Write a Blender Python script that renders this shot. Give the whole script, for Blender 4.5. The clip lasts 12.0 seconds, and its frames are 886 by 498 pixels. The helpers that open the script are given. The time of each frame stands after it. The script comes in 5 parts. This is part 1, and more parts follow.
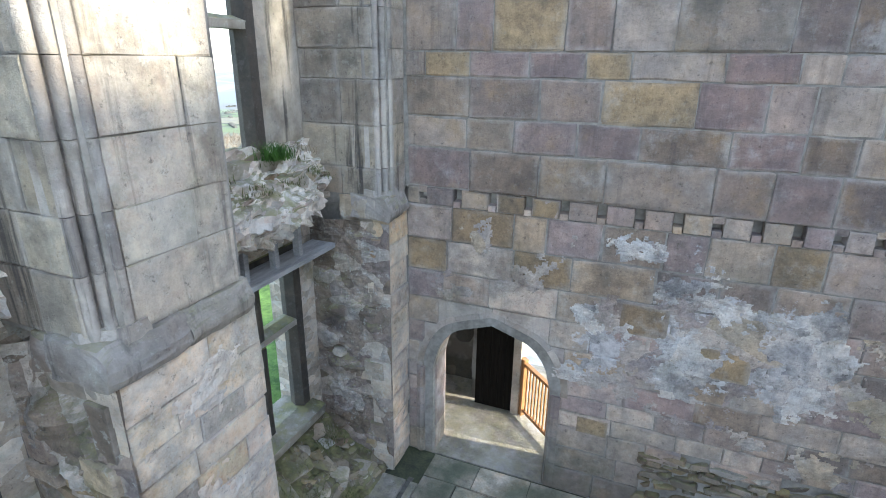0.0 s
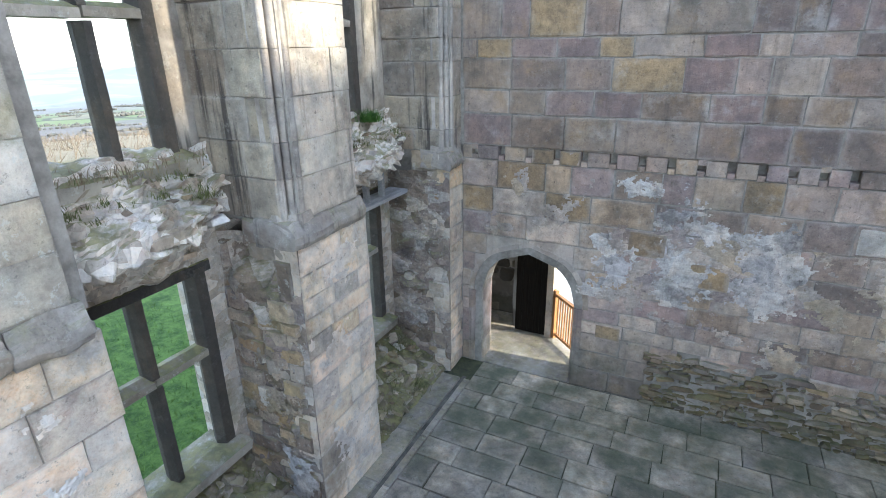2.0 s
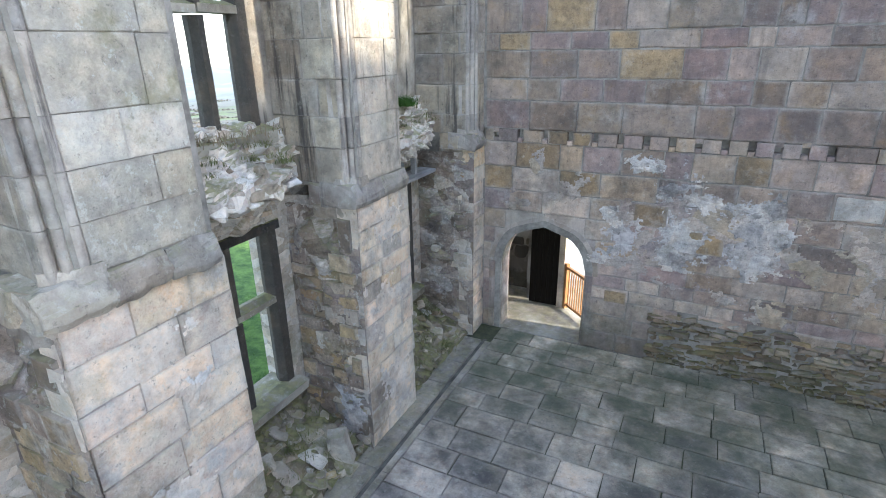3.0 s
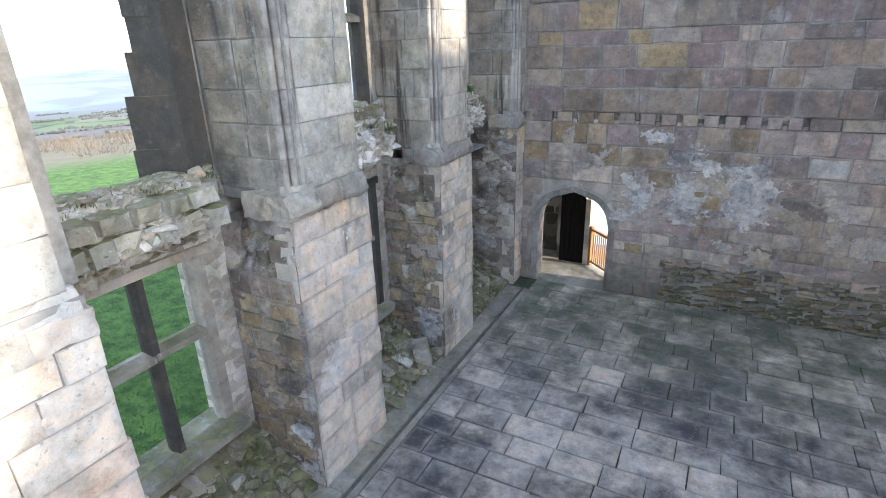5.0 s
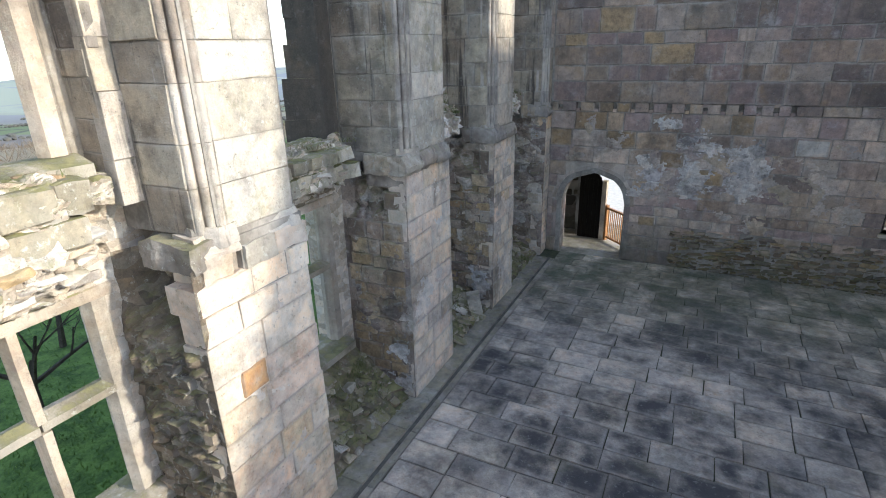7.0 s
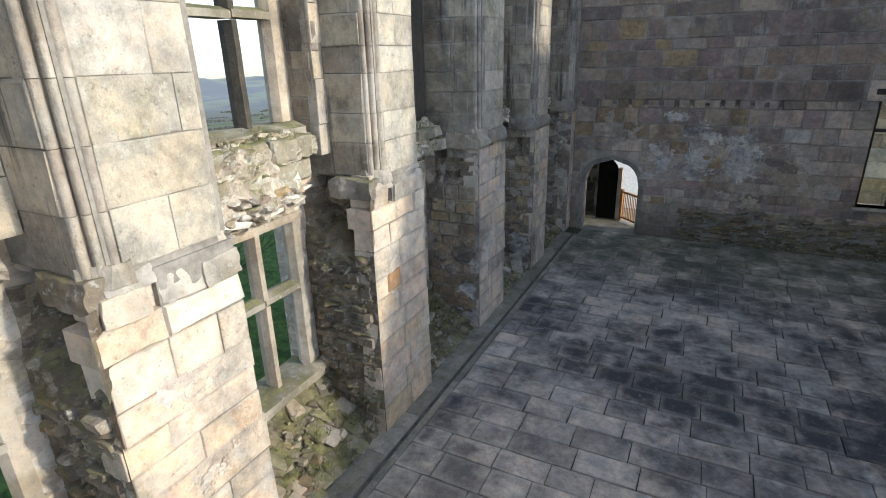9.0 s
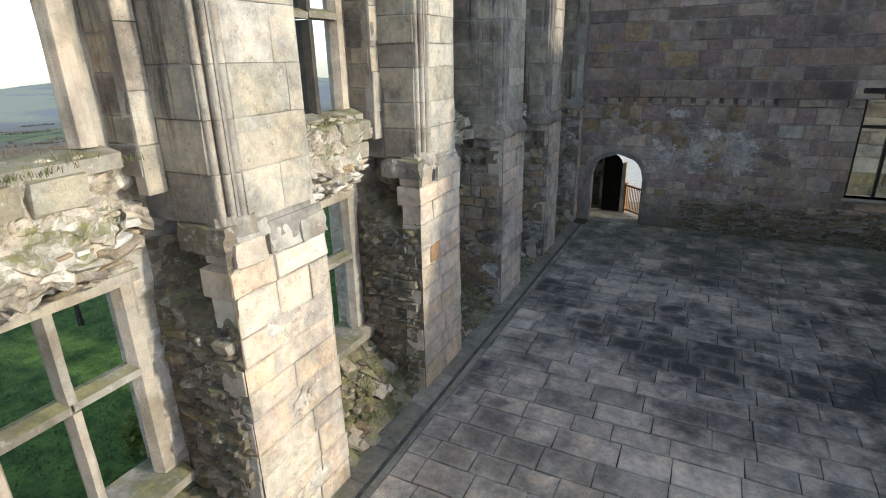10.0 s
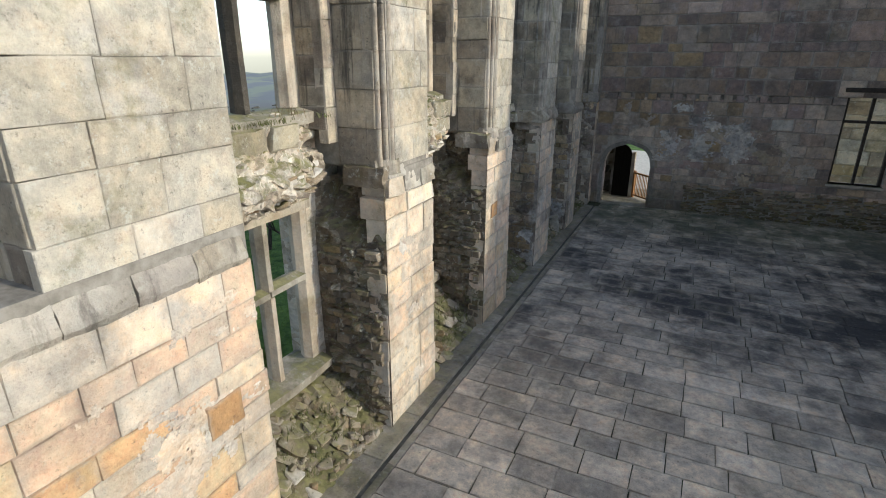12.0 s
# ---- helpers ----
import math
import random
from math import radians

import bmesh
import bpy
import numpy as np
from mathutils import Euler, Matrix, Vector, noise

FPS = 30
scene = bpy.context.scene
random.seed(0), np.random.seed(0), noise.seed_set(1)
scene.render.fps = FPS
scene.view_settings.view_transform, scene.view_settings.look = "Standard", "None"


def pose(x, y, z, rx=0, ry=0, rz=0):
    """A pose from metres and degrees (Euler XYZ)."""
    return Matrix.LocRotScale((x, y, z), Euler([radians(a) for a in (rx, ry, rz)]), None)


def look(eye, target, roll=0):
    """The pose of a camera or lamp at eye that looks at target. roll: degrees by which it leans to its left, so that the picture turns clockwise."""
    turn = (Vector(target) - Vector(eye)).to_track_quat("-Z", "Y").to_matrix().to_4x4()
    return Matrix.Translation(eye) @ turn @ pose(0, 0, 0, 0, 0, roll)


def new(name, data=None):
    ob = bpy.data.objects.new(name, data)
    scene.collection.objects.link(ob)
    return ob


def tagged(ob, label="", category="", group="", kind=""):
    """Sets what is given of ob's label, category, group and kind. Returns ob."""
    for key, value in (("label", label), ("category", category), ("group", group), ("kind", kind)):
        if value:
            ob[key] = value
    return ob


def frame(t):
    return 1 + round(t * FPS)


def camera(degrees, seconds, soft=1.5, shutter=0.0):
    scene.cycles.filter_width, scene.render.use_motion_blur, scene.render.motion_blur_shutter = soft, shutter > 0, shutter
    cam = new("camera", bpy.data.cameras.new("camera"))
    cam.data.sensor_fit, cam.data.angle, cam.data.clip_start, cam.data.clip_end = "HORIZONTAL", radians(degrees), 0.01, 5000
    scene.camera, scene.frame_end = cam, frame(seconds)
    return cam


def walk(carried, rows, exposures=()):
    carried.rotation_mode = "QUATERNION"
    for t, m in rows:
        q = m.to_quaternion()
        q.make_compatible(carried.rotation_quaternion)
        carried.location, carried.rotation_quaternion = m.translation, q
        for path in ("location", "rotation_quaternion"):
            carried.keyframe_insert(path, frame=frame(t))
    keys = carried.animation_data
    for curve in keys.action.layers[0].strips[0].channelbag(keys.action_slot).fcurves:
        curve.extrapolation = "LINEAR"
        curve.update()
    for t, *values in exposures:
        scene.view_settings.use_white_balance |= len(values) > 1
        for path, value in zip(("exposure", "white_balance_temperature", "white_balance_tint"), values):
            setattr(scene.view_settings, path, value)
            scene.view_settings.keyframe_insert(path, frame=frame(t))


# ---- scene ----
cam = camera(79.94, 12.0, soft=1.0)
PATH = [
    (0.0, (3.035, -6.320, 5.891), (2.342, -4.569, 5.217), 0.77),
    (0.5, (3.147, -6.709, 5.932), (2.424, -4.980, 5.233), 0.29),
    (1.0, (3.315, -7.186, 5.984), (2.558, -5.481, 5.265), -0.06),
    (1.5, (3.567, -7.813, 5.969), (2.766, -6.130, 5.243), -0.31),
    (2.0, (3.781, -8.452, 5.891), (2.952, -6.780, 5.174), -0.79),
    (2.5, (3.900, -9.145, 5.843), (3.061, -7.478, 5.125), -0.94),
    (3.0, (3.904, -9.725, 5.780), (3.069, -8.054, 5.065), -0.89),
    (5.0, (4.242, -12.312, 5.799), (3.365, -10.666, 5.078), -1.67),
    (5.5, (4.205, -12.982, 5.849), (3.332, -11.334, 5.127), -1.74),
    (6.0, (4.183, -13.548, 5.836), (3.313, -11.897, 5.116), -1.70),
    (6.5, (4.078, -14.107, 5.790), (3.223, -12.448, 5.072), -1.52),
    (7.0, (3.972, -14.697, 5.709), (3.128, -13.028, 5.001), -1.43),
    (9.0, (4.058, -17.610, 5.671), (3.202, -15.937, 4.987), -1.52),
    (9.5, (4.003, -18.249, 5.650), (3.153, -16.573, 4.967), -1.21),
    (10.0, (3.937, -18.915, 5.602), (3.096, -17.231, 4.925), -1.16),
    (10.5, (3.864, -19.551, 5.573), (3.032, -17.865, 4.893), -0.77),
    (11.0, (3.851, -20.270, 5.574), (3.020, -18.583, 4.895), -0.57),
    (11.5, (3.782, -20.878, 5.546), (2.957, -19.188, 4.865), -0.28),
    (12.0, (3.722, -21.524, 5.508), (2.905, -19.830, 4.828), 0.01),
]
walk(cam, [(t, look(eye, target, roll)) for t, eye, target, roll in PATH],
     exposures=[(0.0, 2.85, 5900, 8), (2.5, 2.8, 5950, 9), (5.0, 2.58, 5930, 11), (5.5, 2.32, 5900, 10), (7.0, 1.82, 5900, 10), (9.5, 1.13, 6000, 8), (11.0, 1.0, 6080, 7), (12.0, 0.8, 6120, 7)])

SKY, SUN = 0.15, 1.7
# ---- world, sun ----
SUN_AZ, SUN_EL = radians(5), radians(24)          # from +x towards +y; height
world = bpy.data.worlds.new("world")
scene.world = world
world.use_nodes = True
wn = world.node_tree.nodes
sky = wn.new("ShaderNodeTexSky")
sky.sky_type, sky.sun_disc = "NISHITA", False
sky.sun_elevation, sky.sun_rotation = SUN_EL, radians(90) - SUN_AZ
sky.air_density, sky.dust_density, sky.ozone_density = 1.0, 0.8, 1.0
# a thin white veil of cloud takes part of the blue away
veil, grey = wn.new("ShaderNodeMix"), wn.new("ShaderNodeRGBToBW")
veil.data_type, veil.inputs[0].default_value = "RGBA", 0.36
world.node_tree.links.new(sky.outputs[0], grey.inputs[0])
world.node_tree.links.new(sky.outputs[0], veil.inputs[6])
world.node_tree.links.new(grey.outputs[0], veil.inputs[7])
world.node_tree.links.new(veil.outputs[2], wn["Background"].inputs[0])
wn["Background"].inputs[1].default_value = SKY
sun = new("sun", bpy.data.lights.new("sun", "SUN"))
sun.data.energy, sun.data.angle, sun.data.color = SUN, radians(2.2), (1.0, 0.89, 0.69)
to_sun = Vector((math.cos(SUN_AZ) * math.cos(SUN_EL), math.sin(SUN_AZ) * math.cos(SUN_EL), math.sin(SUN_EL)))
sun.matrix_world = look(to_sun * 60, (0, 0, 0))
rng = random.Random(7)


# ---- materials ----
class Nodes:
    """Short hand for node trees."""

    def __init__(self, name, rough=0.85):
        self.mat = bpy.data.materials.new(name)
        self.mat.use_nodes = True
        self.n, self.l = self.mat.node_tree.nodes, self.mat.node_tree.links
        self.bsdf = self.n["Principled BSDF"]
        self.bsdf.inputs["Roughness"].default_value = rough
        self.bsdf.inputs["Specular IOR Level"].default_value = 0.3

    def put(self, socket, value):
        if isinstance(value, bpy.types.NodeSocket):
            self.l.new(value, socket)
        else:
            socket.default_value = value

    def pos(self):
        return self.n.new("ShaderNodeNewGeometry").outputs["Position"]

    def rand(self):
        return self.n.new("ShaderNodeObjectInfo").outputs["Random"]

    def island(self):
        return self.n.new("ShaderNodeNewGeometry").outputs["Random Per Island"]

    def math(self, op, a, b=0.0, clamp=False):
        m = self.n.new("ShaderNodeMath")
        m.operation, m.use_clamp = op, clamp
        self.put(m.inputs[0], a)
        self.put(m.inputs[1], b)
        return m.outputs[0]

    def vec(self, op, a, b):
        m = self.n.new("ShaderNodeVectorMath")
        m.operation = op
        self.put(m.inputs[0], a)
        self.put(m.inputs[1], b)
        return m.outputs[0]

    def noise(self, vector, scale, detail=5.0, rough=0.6):
        t = self.n.new("ShaderNodeTexNoise")
        self.put(t.inputs["Vector"], vector)
        t.inputs["Scale"].default_value, t.inputs["Detail"].default_value, t.inputs["Roughness"].default_value = scale, detail, rough
        return t.outputs["Fac"]

    def step(self, value, a, b):
        m = self.n.new("ShaderNodeMapRange")
        m.interpolation_type = "SMOOTHSTEP"
        self.put(m.inputs["Value"], value)
        m.inputs["From Min"].default_value, m.inputs["From Max"].default_value = a, b
        return m.outputs[0]

    def ramp(self, value, stops, interp="LINEAR"):
        r = self.n.new("ShaderNodeValToRGB")
        r.color_ramp.interpolation = interp
        while len(r.color_ramp.elements) < len(stops):
            r.color_ramp.elements.new(0.5)
        for e, (p, c) in zip(r.color_ramp.elements, stops):
            e.position, e.color = p, (*c, 1)
        self.put(r.inputs[0], value)
        return r.outputs[0]

    def mix(self, fac, a, b, mode="MIX"):
        m = self.n.new("ShaderNodeMix")
        m.data_type, m.blend_type = "RGBA", mode
        self.put(m.inputs[0], fac)
        for s, v in ((m.inputs[6], a), (m.inputs[7], b)):
            self.put(s, (*v, 1) if isinstance(v, tuple) else v)
        return m.outputs[2]

    def bump(self, height, strength, distance=0.02):
        b = self.n.new("ShaderNodeBump")
        b.inputs["Strength"].default_value, b.inputs["Distance"].default_value = strength, distance
        self.put(b.inputs["Height"], height)
        self.l.new(b.outputs[0], self.bsdf.inputs["Normal"])

    def done(self, colour, bump=None, strength=0.5, distance=0.02):
        self.put(self.bsdf.inputs["Base Color"], colour)
        if bump is not None:
            self.bump(bump, strength, distance)
        return self.mat

    def inside(self, axis, a, b, soft):
        """1 between a and b along a world axis, with soft ends."""
        s = self.n.new("ShaderNodeSeparateXYZ")
        self.l.new(self.pos(), s.inputs[0])
        v = s.outputs[axis]
        return self.math("MULTIPLY", self.step(v, a - soft, a + soft), self.math("SUBTRACT", 1.0, self.step(v, b - soft, b + soft)))


def stone(name, palette, grain=0.5, stain=0.5, lichen=0.0, island=False, lime=None, moss=None, rough=0.88, streak=0.0, warm=0.35, top=0.0, blot=0.0, cells=None, pale_amount=0.4):
    """Weathered sandstone: one tone a block, stains across the blocks, pitted grain, lichen and lime."""
    k = Nodes(name, rough)
    r = k.island() if island else k.rand()
    p = k.pos()
    if cells:
        island = True
        v = k.n.new("ShaderNodeTexVoronoi")
        v.inputs["Scale"].default_value = 1.0
        wob = k.vec("ADD", p, k.vec("MULTIPLY", k.n.new("ShaderNodeTexNoise").outputs["Color"], (0.1, 0.1, 0.1)))
        k.put(v.inputs["Vector"], k.vec("MULTIPLY", wob, cells))
        sep = k.n.new("ShaderNodeSeparateColor")
        k.l.new(v.outputs["Color"], sep.inputs[0])
        r = sep.outputs[0]
    n = len(palette)
    base = k.ramp(r, [((i + 0.0) / n, c) for i, c in enumerate(palette)], "CONSTANT")
    shift = k.vec("ADD", p, k.vec("MULTIPLY", (37.0, 91.0, 53.0), r))
    # two tones within a block, then rusty and pale clouds over several blocks
    within = k.noise(shift, 2.2, 6, 0.65)
    base = k.mix(k.step(within, 0.38, 0.66), base, k.mix(1.0, base, (1.38, 1.3, 1.2), "MULTIPLY"))
    rusty = k.noise(k.vec("ADD", shift, (5.0, 7.0, 1.0)), 1.5, 7, 0.66)
    base = k.mix(k.math("MULTIPLY", k.step(rusty, 0.54, 0.72), warm), base, (0.36, 0.235, 0.11))
    pale = k.noise(k.vec("ADD", p, (3.0, 17.0, 9.0)), 1.3, 9, 0.7)
    base = k.mix(k.math("MULTIPLY", k.step(pale, 0.54, 0.68), pale_amount), base, (0.52, 0.50, 0.47))
    mid = k.noise(shift, 7.0, 7, 0.72)
    base = k.mix(grain * 0.9, base, k.ramp(mid, [(0.32, (0.27, 0.27, 0.28)), (0.5, (0.5, 0.5, 0.5)), (0.66, (0.68, 0.67, 0.65))]), "OVERLAY")
    pits = k.noise(p, 15.0, 5, 0.75)
    base = k.mix(k.math("MULTIPLY", k.step(pits, 0.57, 0.69), 0.5 * stain + 0.28), base, (0.055, 0.05, 0.045))
    fine = k.noise(shift, 45, 5, 0.7)
    base = k.mix(grain * 0.45, base, k.ramp(fine, [(0.3, (0.3, 0.3, 0.3)), (0.5, (0.5, 0.5, 0.5)), (0.7, (0.7, 0.7, 0.7))]), "OVERLAY")
    big = k.noise(p, 0.8, 9, 0.68)
    base = k.mix(k.math("MULTIPLY", k.step(big, 0.5, 0.66), stain), base, (0.06, 0.056, 0.053))
    # grime or smeared mortar along the edges of a block
    rim = None
    if not island:
        s = k.n.new("ShaderNodeSeparateXYZ")
        k.l.new(k.n.new("ShaderNodeTexCoord").outputs["Object"], s.inputs[0])
        rim = k.math("MAXIMUM", k.math("ABSOLUTE", s.outputs[0]), k.math("ABSOLUTE", s.outputs[2]))
        rim = k.math("ADD", rim, k.math("MULTIPLY", k.math("SUBTRACT", k.noise(p, 6.0, 6, 0.7), 0.5), 0.3))
        edge = k.step(rim, 0.36, 0.54)
        tone = k.mix(k.step(k.noise(p, 1.1, 4), 0.42, 0.58), (0.17, 0.15, 0.13), (0.5, 0.465, 0.42))
        base = k.mix(k.math("MULTIPLY", edge, 0.45), base, tone)
    if blot:
        dark = k.math("ADD", k.math("ADD", k.math("MULTIPLY", k.noise(shift, 1.3, 8, 0.64), 0.6), k.math("MULTIPLY", k.noise(p, 1.7, 8, 0.68), 0.4)), k.math("MULTIPLY", k.math("SUBTRACT", k.noise(p, 0.3, 4), 0.5), 0.95))
        amount = k.math("MULTIPLY", k.step(dark, 0.38, 0.64), blot)
        # damper towards the far end; near paving is brightened in place of skylight
        damp_dim = k.inside(1, -12.5, -2.5, 3.0)
        base = k.mix(damp_dim, k.mix(1.0, base, (1.56, 1.5, 1.38), "MULTIPLY"), base)
        amount = k.math("MULTIPLY", amount, k.math("ADD", 0.42, k.math("MULTIPLY", damp_dim, 0.58)))
        if rim is not None:
            amount = k.math("MULTIPLY", amount, k.math("SUBTRACT", 1.0, k.math("MULTIPLY", k.step(rim, 0.3, 0.52), 0.4)))
        base = k.mix(amount, base, (0.05, 0.051, 0.056))
    if streak:
        drip = k.noise(k.vec("MULTIPLY", p, (6.0, 6.0, 0.45)), 1.0, 6, 0.65)
        base = k.mix(k.math("MULTIPLY", k.step(drip, 0.53, 0.68), streak), base, (0.05, 0.047, 0.045))
    if lichen:
        spots = k.noise(p, 9.0, 8, 0.75)
        base = k.mix(k.math("MULTIPLY", k.step(spots, 0.56, 0.63), lichen), base, (0.55, 0.55, 0.50))
        olive = k.noise(k.vec("ADD", p, (11.0, 3.0, 8.0)), 1.5, 8, 0.7)
        base = k.mix(k.math("MULTIPLY", k.step(olive, 0.52, 0.68), lichen * 0.9), base, (0.17, 0.165, 0.075))
    if lime:
        for (xa, xb), (za, zb) in lime:
            area = k.math("MULTIPLY", k.inside(0, xa, xb, 0.6), k.inside(2, za, zb, 0.5))
            patch = k.math("ADD", k.noise(k.vec("ADD", p, (xa * 3.0, 0.0, 0.0)), 2.3, 10, 0.74), k.math("MULTIPLY", area, 0.38))
            base = k.mix(k.math("MULTIPLY", k.step(patch, 0.77, 0.805), 0.78), base, k.mix(k.step(mid, 0.35, 0.65), (0.40, 0.385, 0.385), (0.68, 0.665, 0.66)))
    if moss:
        area, colour, amount = moss
        m = k.inside(area[0], area[1], area[2], area[3])
        m = k.math("MULTIPLY", m, k.step(k.noise(p, 1.5, 6, 0.62), 0.2, 0.66))
        base = k.mix(k.math("MULTIPLY", m, amount), base, colour)
    if top:
        s = k.n.new("ShaderNodeSeparateXYZ")
        k.l.new(k.n.new("ShaderNodeNewGeometry").outputs["Normal"], s.inputs[0])
        m = k.math("MULTIPLY", k.step(s.outputs[2], 0.35, 0.85), k.step(k.noise(p, 3.0, 8, 0.7), 0.36, 0.58))
        green = k.mix(k.step(k.noise(p, 6.0, 5), 0.32, 0.68), (0.06, 0.075, 0.02), (0.26, 0.245, 0.11))
        base = k.mix(k.math("MULTIPLY", m, top), base, green)
    relief = k.math("ADD", k.math("MULTIPLY", fine, 0.35), k.math("MULTIPLY", mid, 1.3))
    return k.done(base, relief, 0.8, 0.03)


PINKS = [(0.33, 0.262, 0.238), (0.25, 0.205, 0.196), (0.37, 0.30, 0.245), (0.29, 0.228, 0.214), (0.36, 0.29, 0.215), (0.41, 0.34, 0.30)]
WARM = (1.04, 1.0, 0.99)
GREYS = PINKS + [(0.269, 0.226, 0.198), (0.363, 0.311, 0.265), (0.2, 0.169, 0.15), (0.356, 0.312, 0.265), (0.312, 0.255, 0.24), (0.299, 0.263, 0.224), (0.243, 0.206, 0.189), (0.427, 0.376, 0.328),
         (0.308, 0.252, 0.216), (0.321, 0.271, 0.217), (0.221, 0.187, 0.173), (0.33, 0.276, 0.24), (0.29, 0.234, 0.22), (0.455, 0.391, 0.332), (0.255, 0.209, 0.17), (0.343, 0.291, 0.258)]
CREAMS = [(0.342, 0.307, 0.283), (0.551, 0.456, 0.366), (0.583, 0.503, 0.429), (0.53, 0.461, 0.366), (0.466, 0.419, 0.345), (0.604, 0.53, 0.413), (0.463, 0.388, 0.307), (0.53, 0.477, 0.408),
          (0.413, 0.356, 0.3), (0.594, 0.519, 0.424), (0.551, 0.445, 0.313), (0.498, 0.456, 0.403), (0.53, 0.435, 0.35), (0.62, 0.572, 0.488), (0.435, 0.387, 0.339), (0.583, 0.519, 0.435), (0.615, 0.551, 0.466)]
BROWNS = [(0.23, 0.175, 0.12), (0.30, 0.235, 0.165), (0.17, 0.135, 0.105), (0.37, 0.285, 0.17), (0.28, 0.23, 0.18), (0.34, 0.285, 0.225),
          (0.20, 0.16, 0.135), (0.43, 0.36, 0.27), (0.26, 0.185, 0.12), (0.47, 0.425, 0.37), (0.33, 0.285, 0.24)]
LIME = (((3.3, 5.3), (2.0, 3.45)), ((2.3, 3.2), (2.0, 3.0)), ((2.6, 4.2), (3.5, 3.95)))
GREYS = [tuple(c * w for c, w in zip(g, WARM)) for g in GREYS]
far_stone = stone("grey_sandstone", GREYS, grain=0.6, stain=0.55, lichen=0.16, warm=0.4, streak=0.22, lime=LIME, moss=((2, -0.5, 0.6, 0.35), (0.07, 0.075, 0.035), 0.6))
far_upper = stone("brown_grey_sandstone", [(r * 0.72, g * 0.71, q * 0.71) for r, g, q in GREYS], grain=0.5, stain=0.5, lichen=0.12, warm=0.4, streak=0.3)
far_rest = stone("grey_sandstone_rest", GREYS, island=True, grain=0.5, stain=0.5, lichen=0.16, warm=0.4, streak=0.22, lime=LIME, moss=((2, -0.5, 0.6, 0.35), (0.07, 0.075, 0.035), 0.6))
foot_rest = stone("eroded_shale_rest", [(r * 0.8, g * 0.8, q * 0.8) for r, g, q in BROWNS], island=True, stain=0.45, lichen=0.2, top=0.6, moss=((2, -0.5, 0.55, 0.4), (0.045, 0.055, 0.026), 0.65))
foot_stone = stone("eroded_shale", BROWNS, stain=0.35, lichen=0.2, top=0.5, moss=((2, -0.5, 0.6, 0.35), (0.07, 0.075, 0.035), 0.5))
lichen_stone = stone("lichened_sandstone", [(0.41, 0.38, 0.32), (0.46, 0.43, 0.37), (0.37, 0.345, 0.295), (0.49, 0.46, 0.40), (0.40, 0.365, 0.30), (0.51, 0.48, 0.43)], grain=0.6, stain=0.44, lichen=0.6, warm=0.25, pale_amount=0.7)
pier_stone = stone("cream_sandstone", [(0.3 + r * 0.62, 0.255 + g * 0.62, 0.205 + q * 0.62) for r, g, q in CREAMS + [(0.60, 0.475, 0.385), (0.56, 0.46, 0.40), (0.63, 0.52, 0.43), (0.16, 0.15, 0.14), (0.5, 0.37, 0.2), (0.26, 0.24, 0.22), (0.55, 0.42, 0.29)]], grain=0.7, stain=0.42, lichen=0.36, warm=0.45, pale_amount=0.85)
peach_stone = stone("peach_sandstone", [(0.62, 0.47, 0.355), (0.64, 0.54, 0.42), (0.60, 0.445, 0.335), (0.66, 0.60, 0.50), (0.59, 0.465, 0.31), (0.56, 0.50, 0.43), (0.66, 0.56, 0.46), (0.62, 0.50, 0.40), (0.60, 0.40, 0.23)], grain=0.5, stain=0.3, lichen=0.22, warm=0.3, pale_amount=0.7)
# upper reveals: streaked stone, its cream tones cut to carry their shade
reveal_stone = stone("shaded_streaked_sandstone", [(c[0] * 0.6, c[1] * 0.59, c[2] * 0.56) for c in CREAMS if c[0] - c[2] < 0.15], stain=0.6, lichen=0.2, streak=0.85, warm=0.15, pale_amount=0.2)
upper_stone = stone("weathered_sandstone", [(c[0] * 0.78, c[1] * 0.775, c[2] * 0.77) for c in CREAMS if c[0] - c[2] < 0.15], stain=0.55, lichen=0.25, streak=0.55, warm=0.15, top=0.5)
shaft_soot = stone("sooty_shaft_stone", [(0.36, 0.325, 0.29), (0.42, 0.385, 0.34), (0.30, 0.27, 0.25), (0.24, 0.22, 0.205)], stain=0.65, lichen=0.2, streak=0.9, warm=0.1, pale_amount=0.35)
rubble_stone = stone("rubble_stone", BROWNS, stain=0.4, lichen=0.4, top=0.5)
core_block = stone("lime_crusted_stone", [(0.42, 0.38, 0.34), (0.52, 0.49, 0.45), (0.34, 0.30, 0.26), (0.46, 0.38, 0.30), (0.58, 0.56, 0.53)], stain=0.4, lichen=0.3, top=0.3)
mossy_rock = stone("mossy_rock", [(0.25, 0.215, 0.155), (0.33, 0.29, 0.225), (0.20, 0.17, 0.125), (0.40, 0.36, 0.30), (0.28, 0.245, 0.18)], stain=0.35, lichen=0.4, top=0.85, pale_amount=0.25)
mossy_block = stone("mossy_dressed_stone", [(0.30, 0.275, 0.215), (0.36, 0.335, 0.27), (0.25, 0.225, 0.17)], stain=0.4, lichen=0.6, top=1.0)
chalky_rock = stone("lime_mortar_lump", [(0.62, 0.60, 0.57), (0.70, 0.68, 0.65), (0.50, 0.47, 0.44)], stain=0.3, lichen=0.1, pale_amount=0.7)
heap_earth = stone("heap_earth", [(0.12, 0.10, 0.07), (0.16, 0.135, 0.10), (0.21, 0.18, 0.14)], stain=0.4, lichen=0.3, top=0.9, cells=(5.0, 5.0, 5.0), pale_amount=0.2)
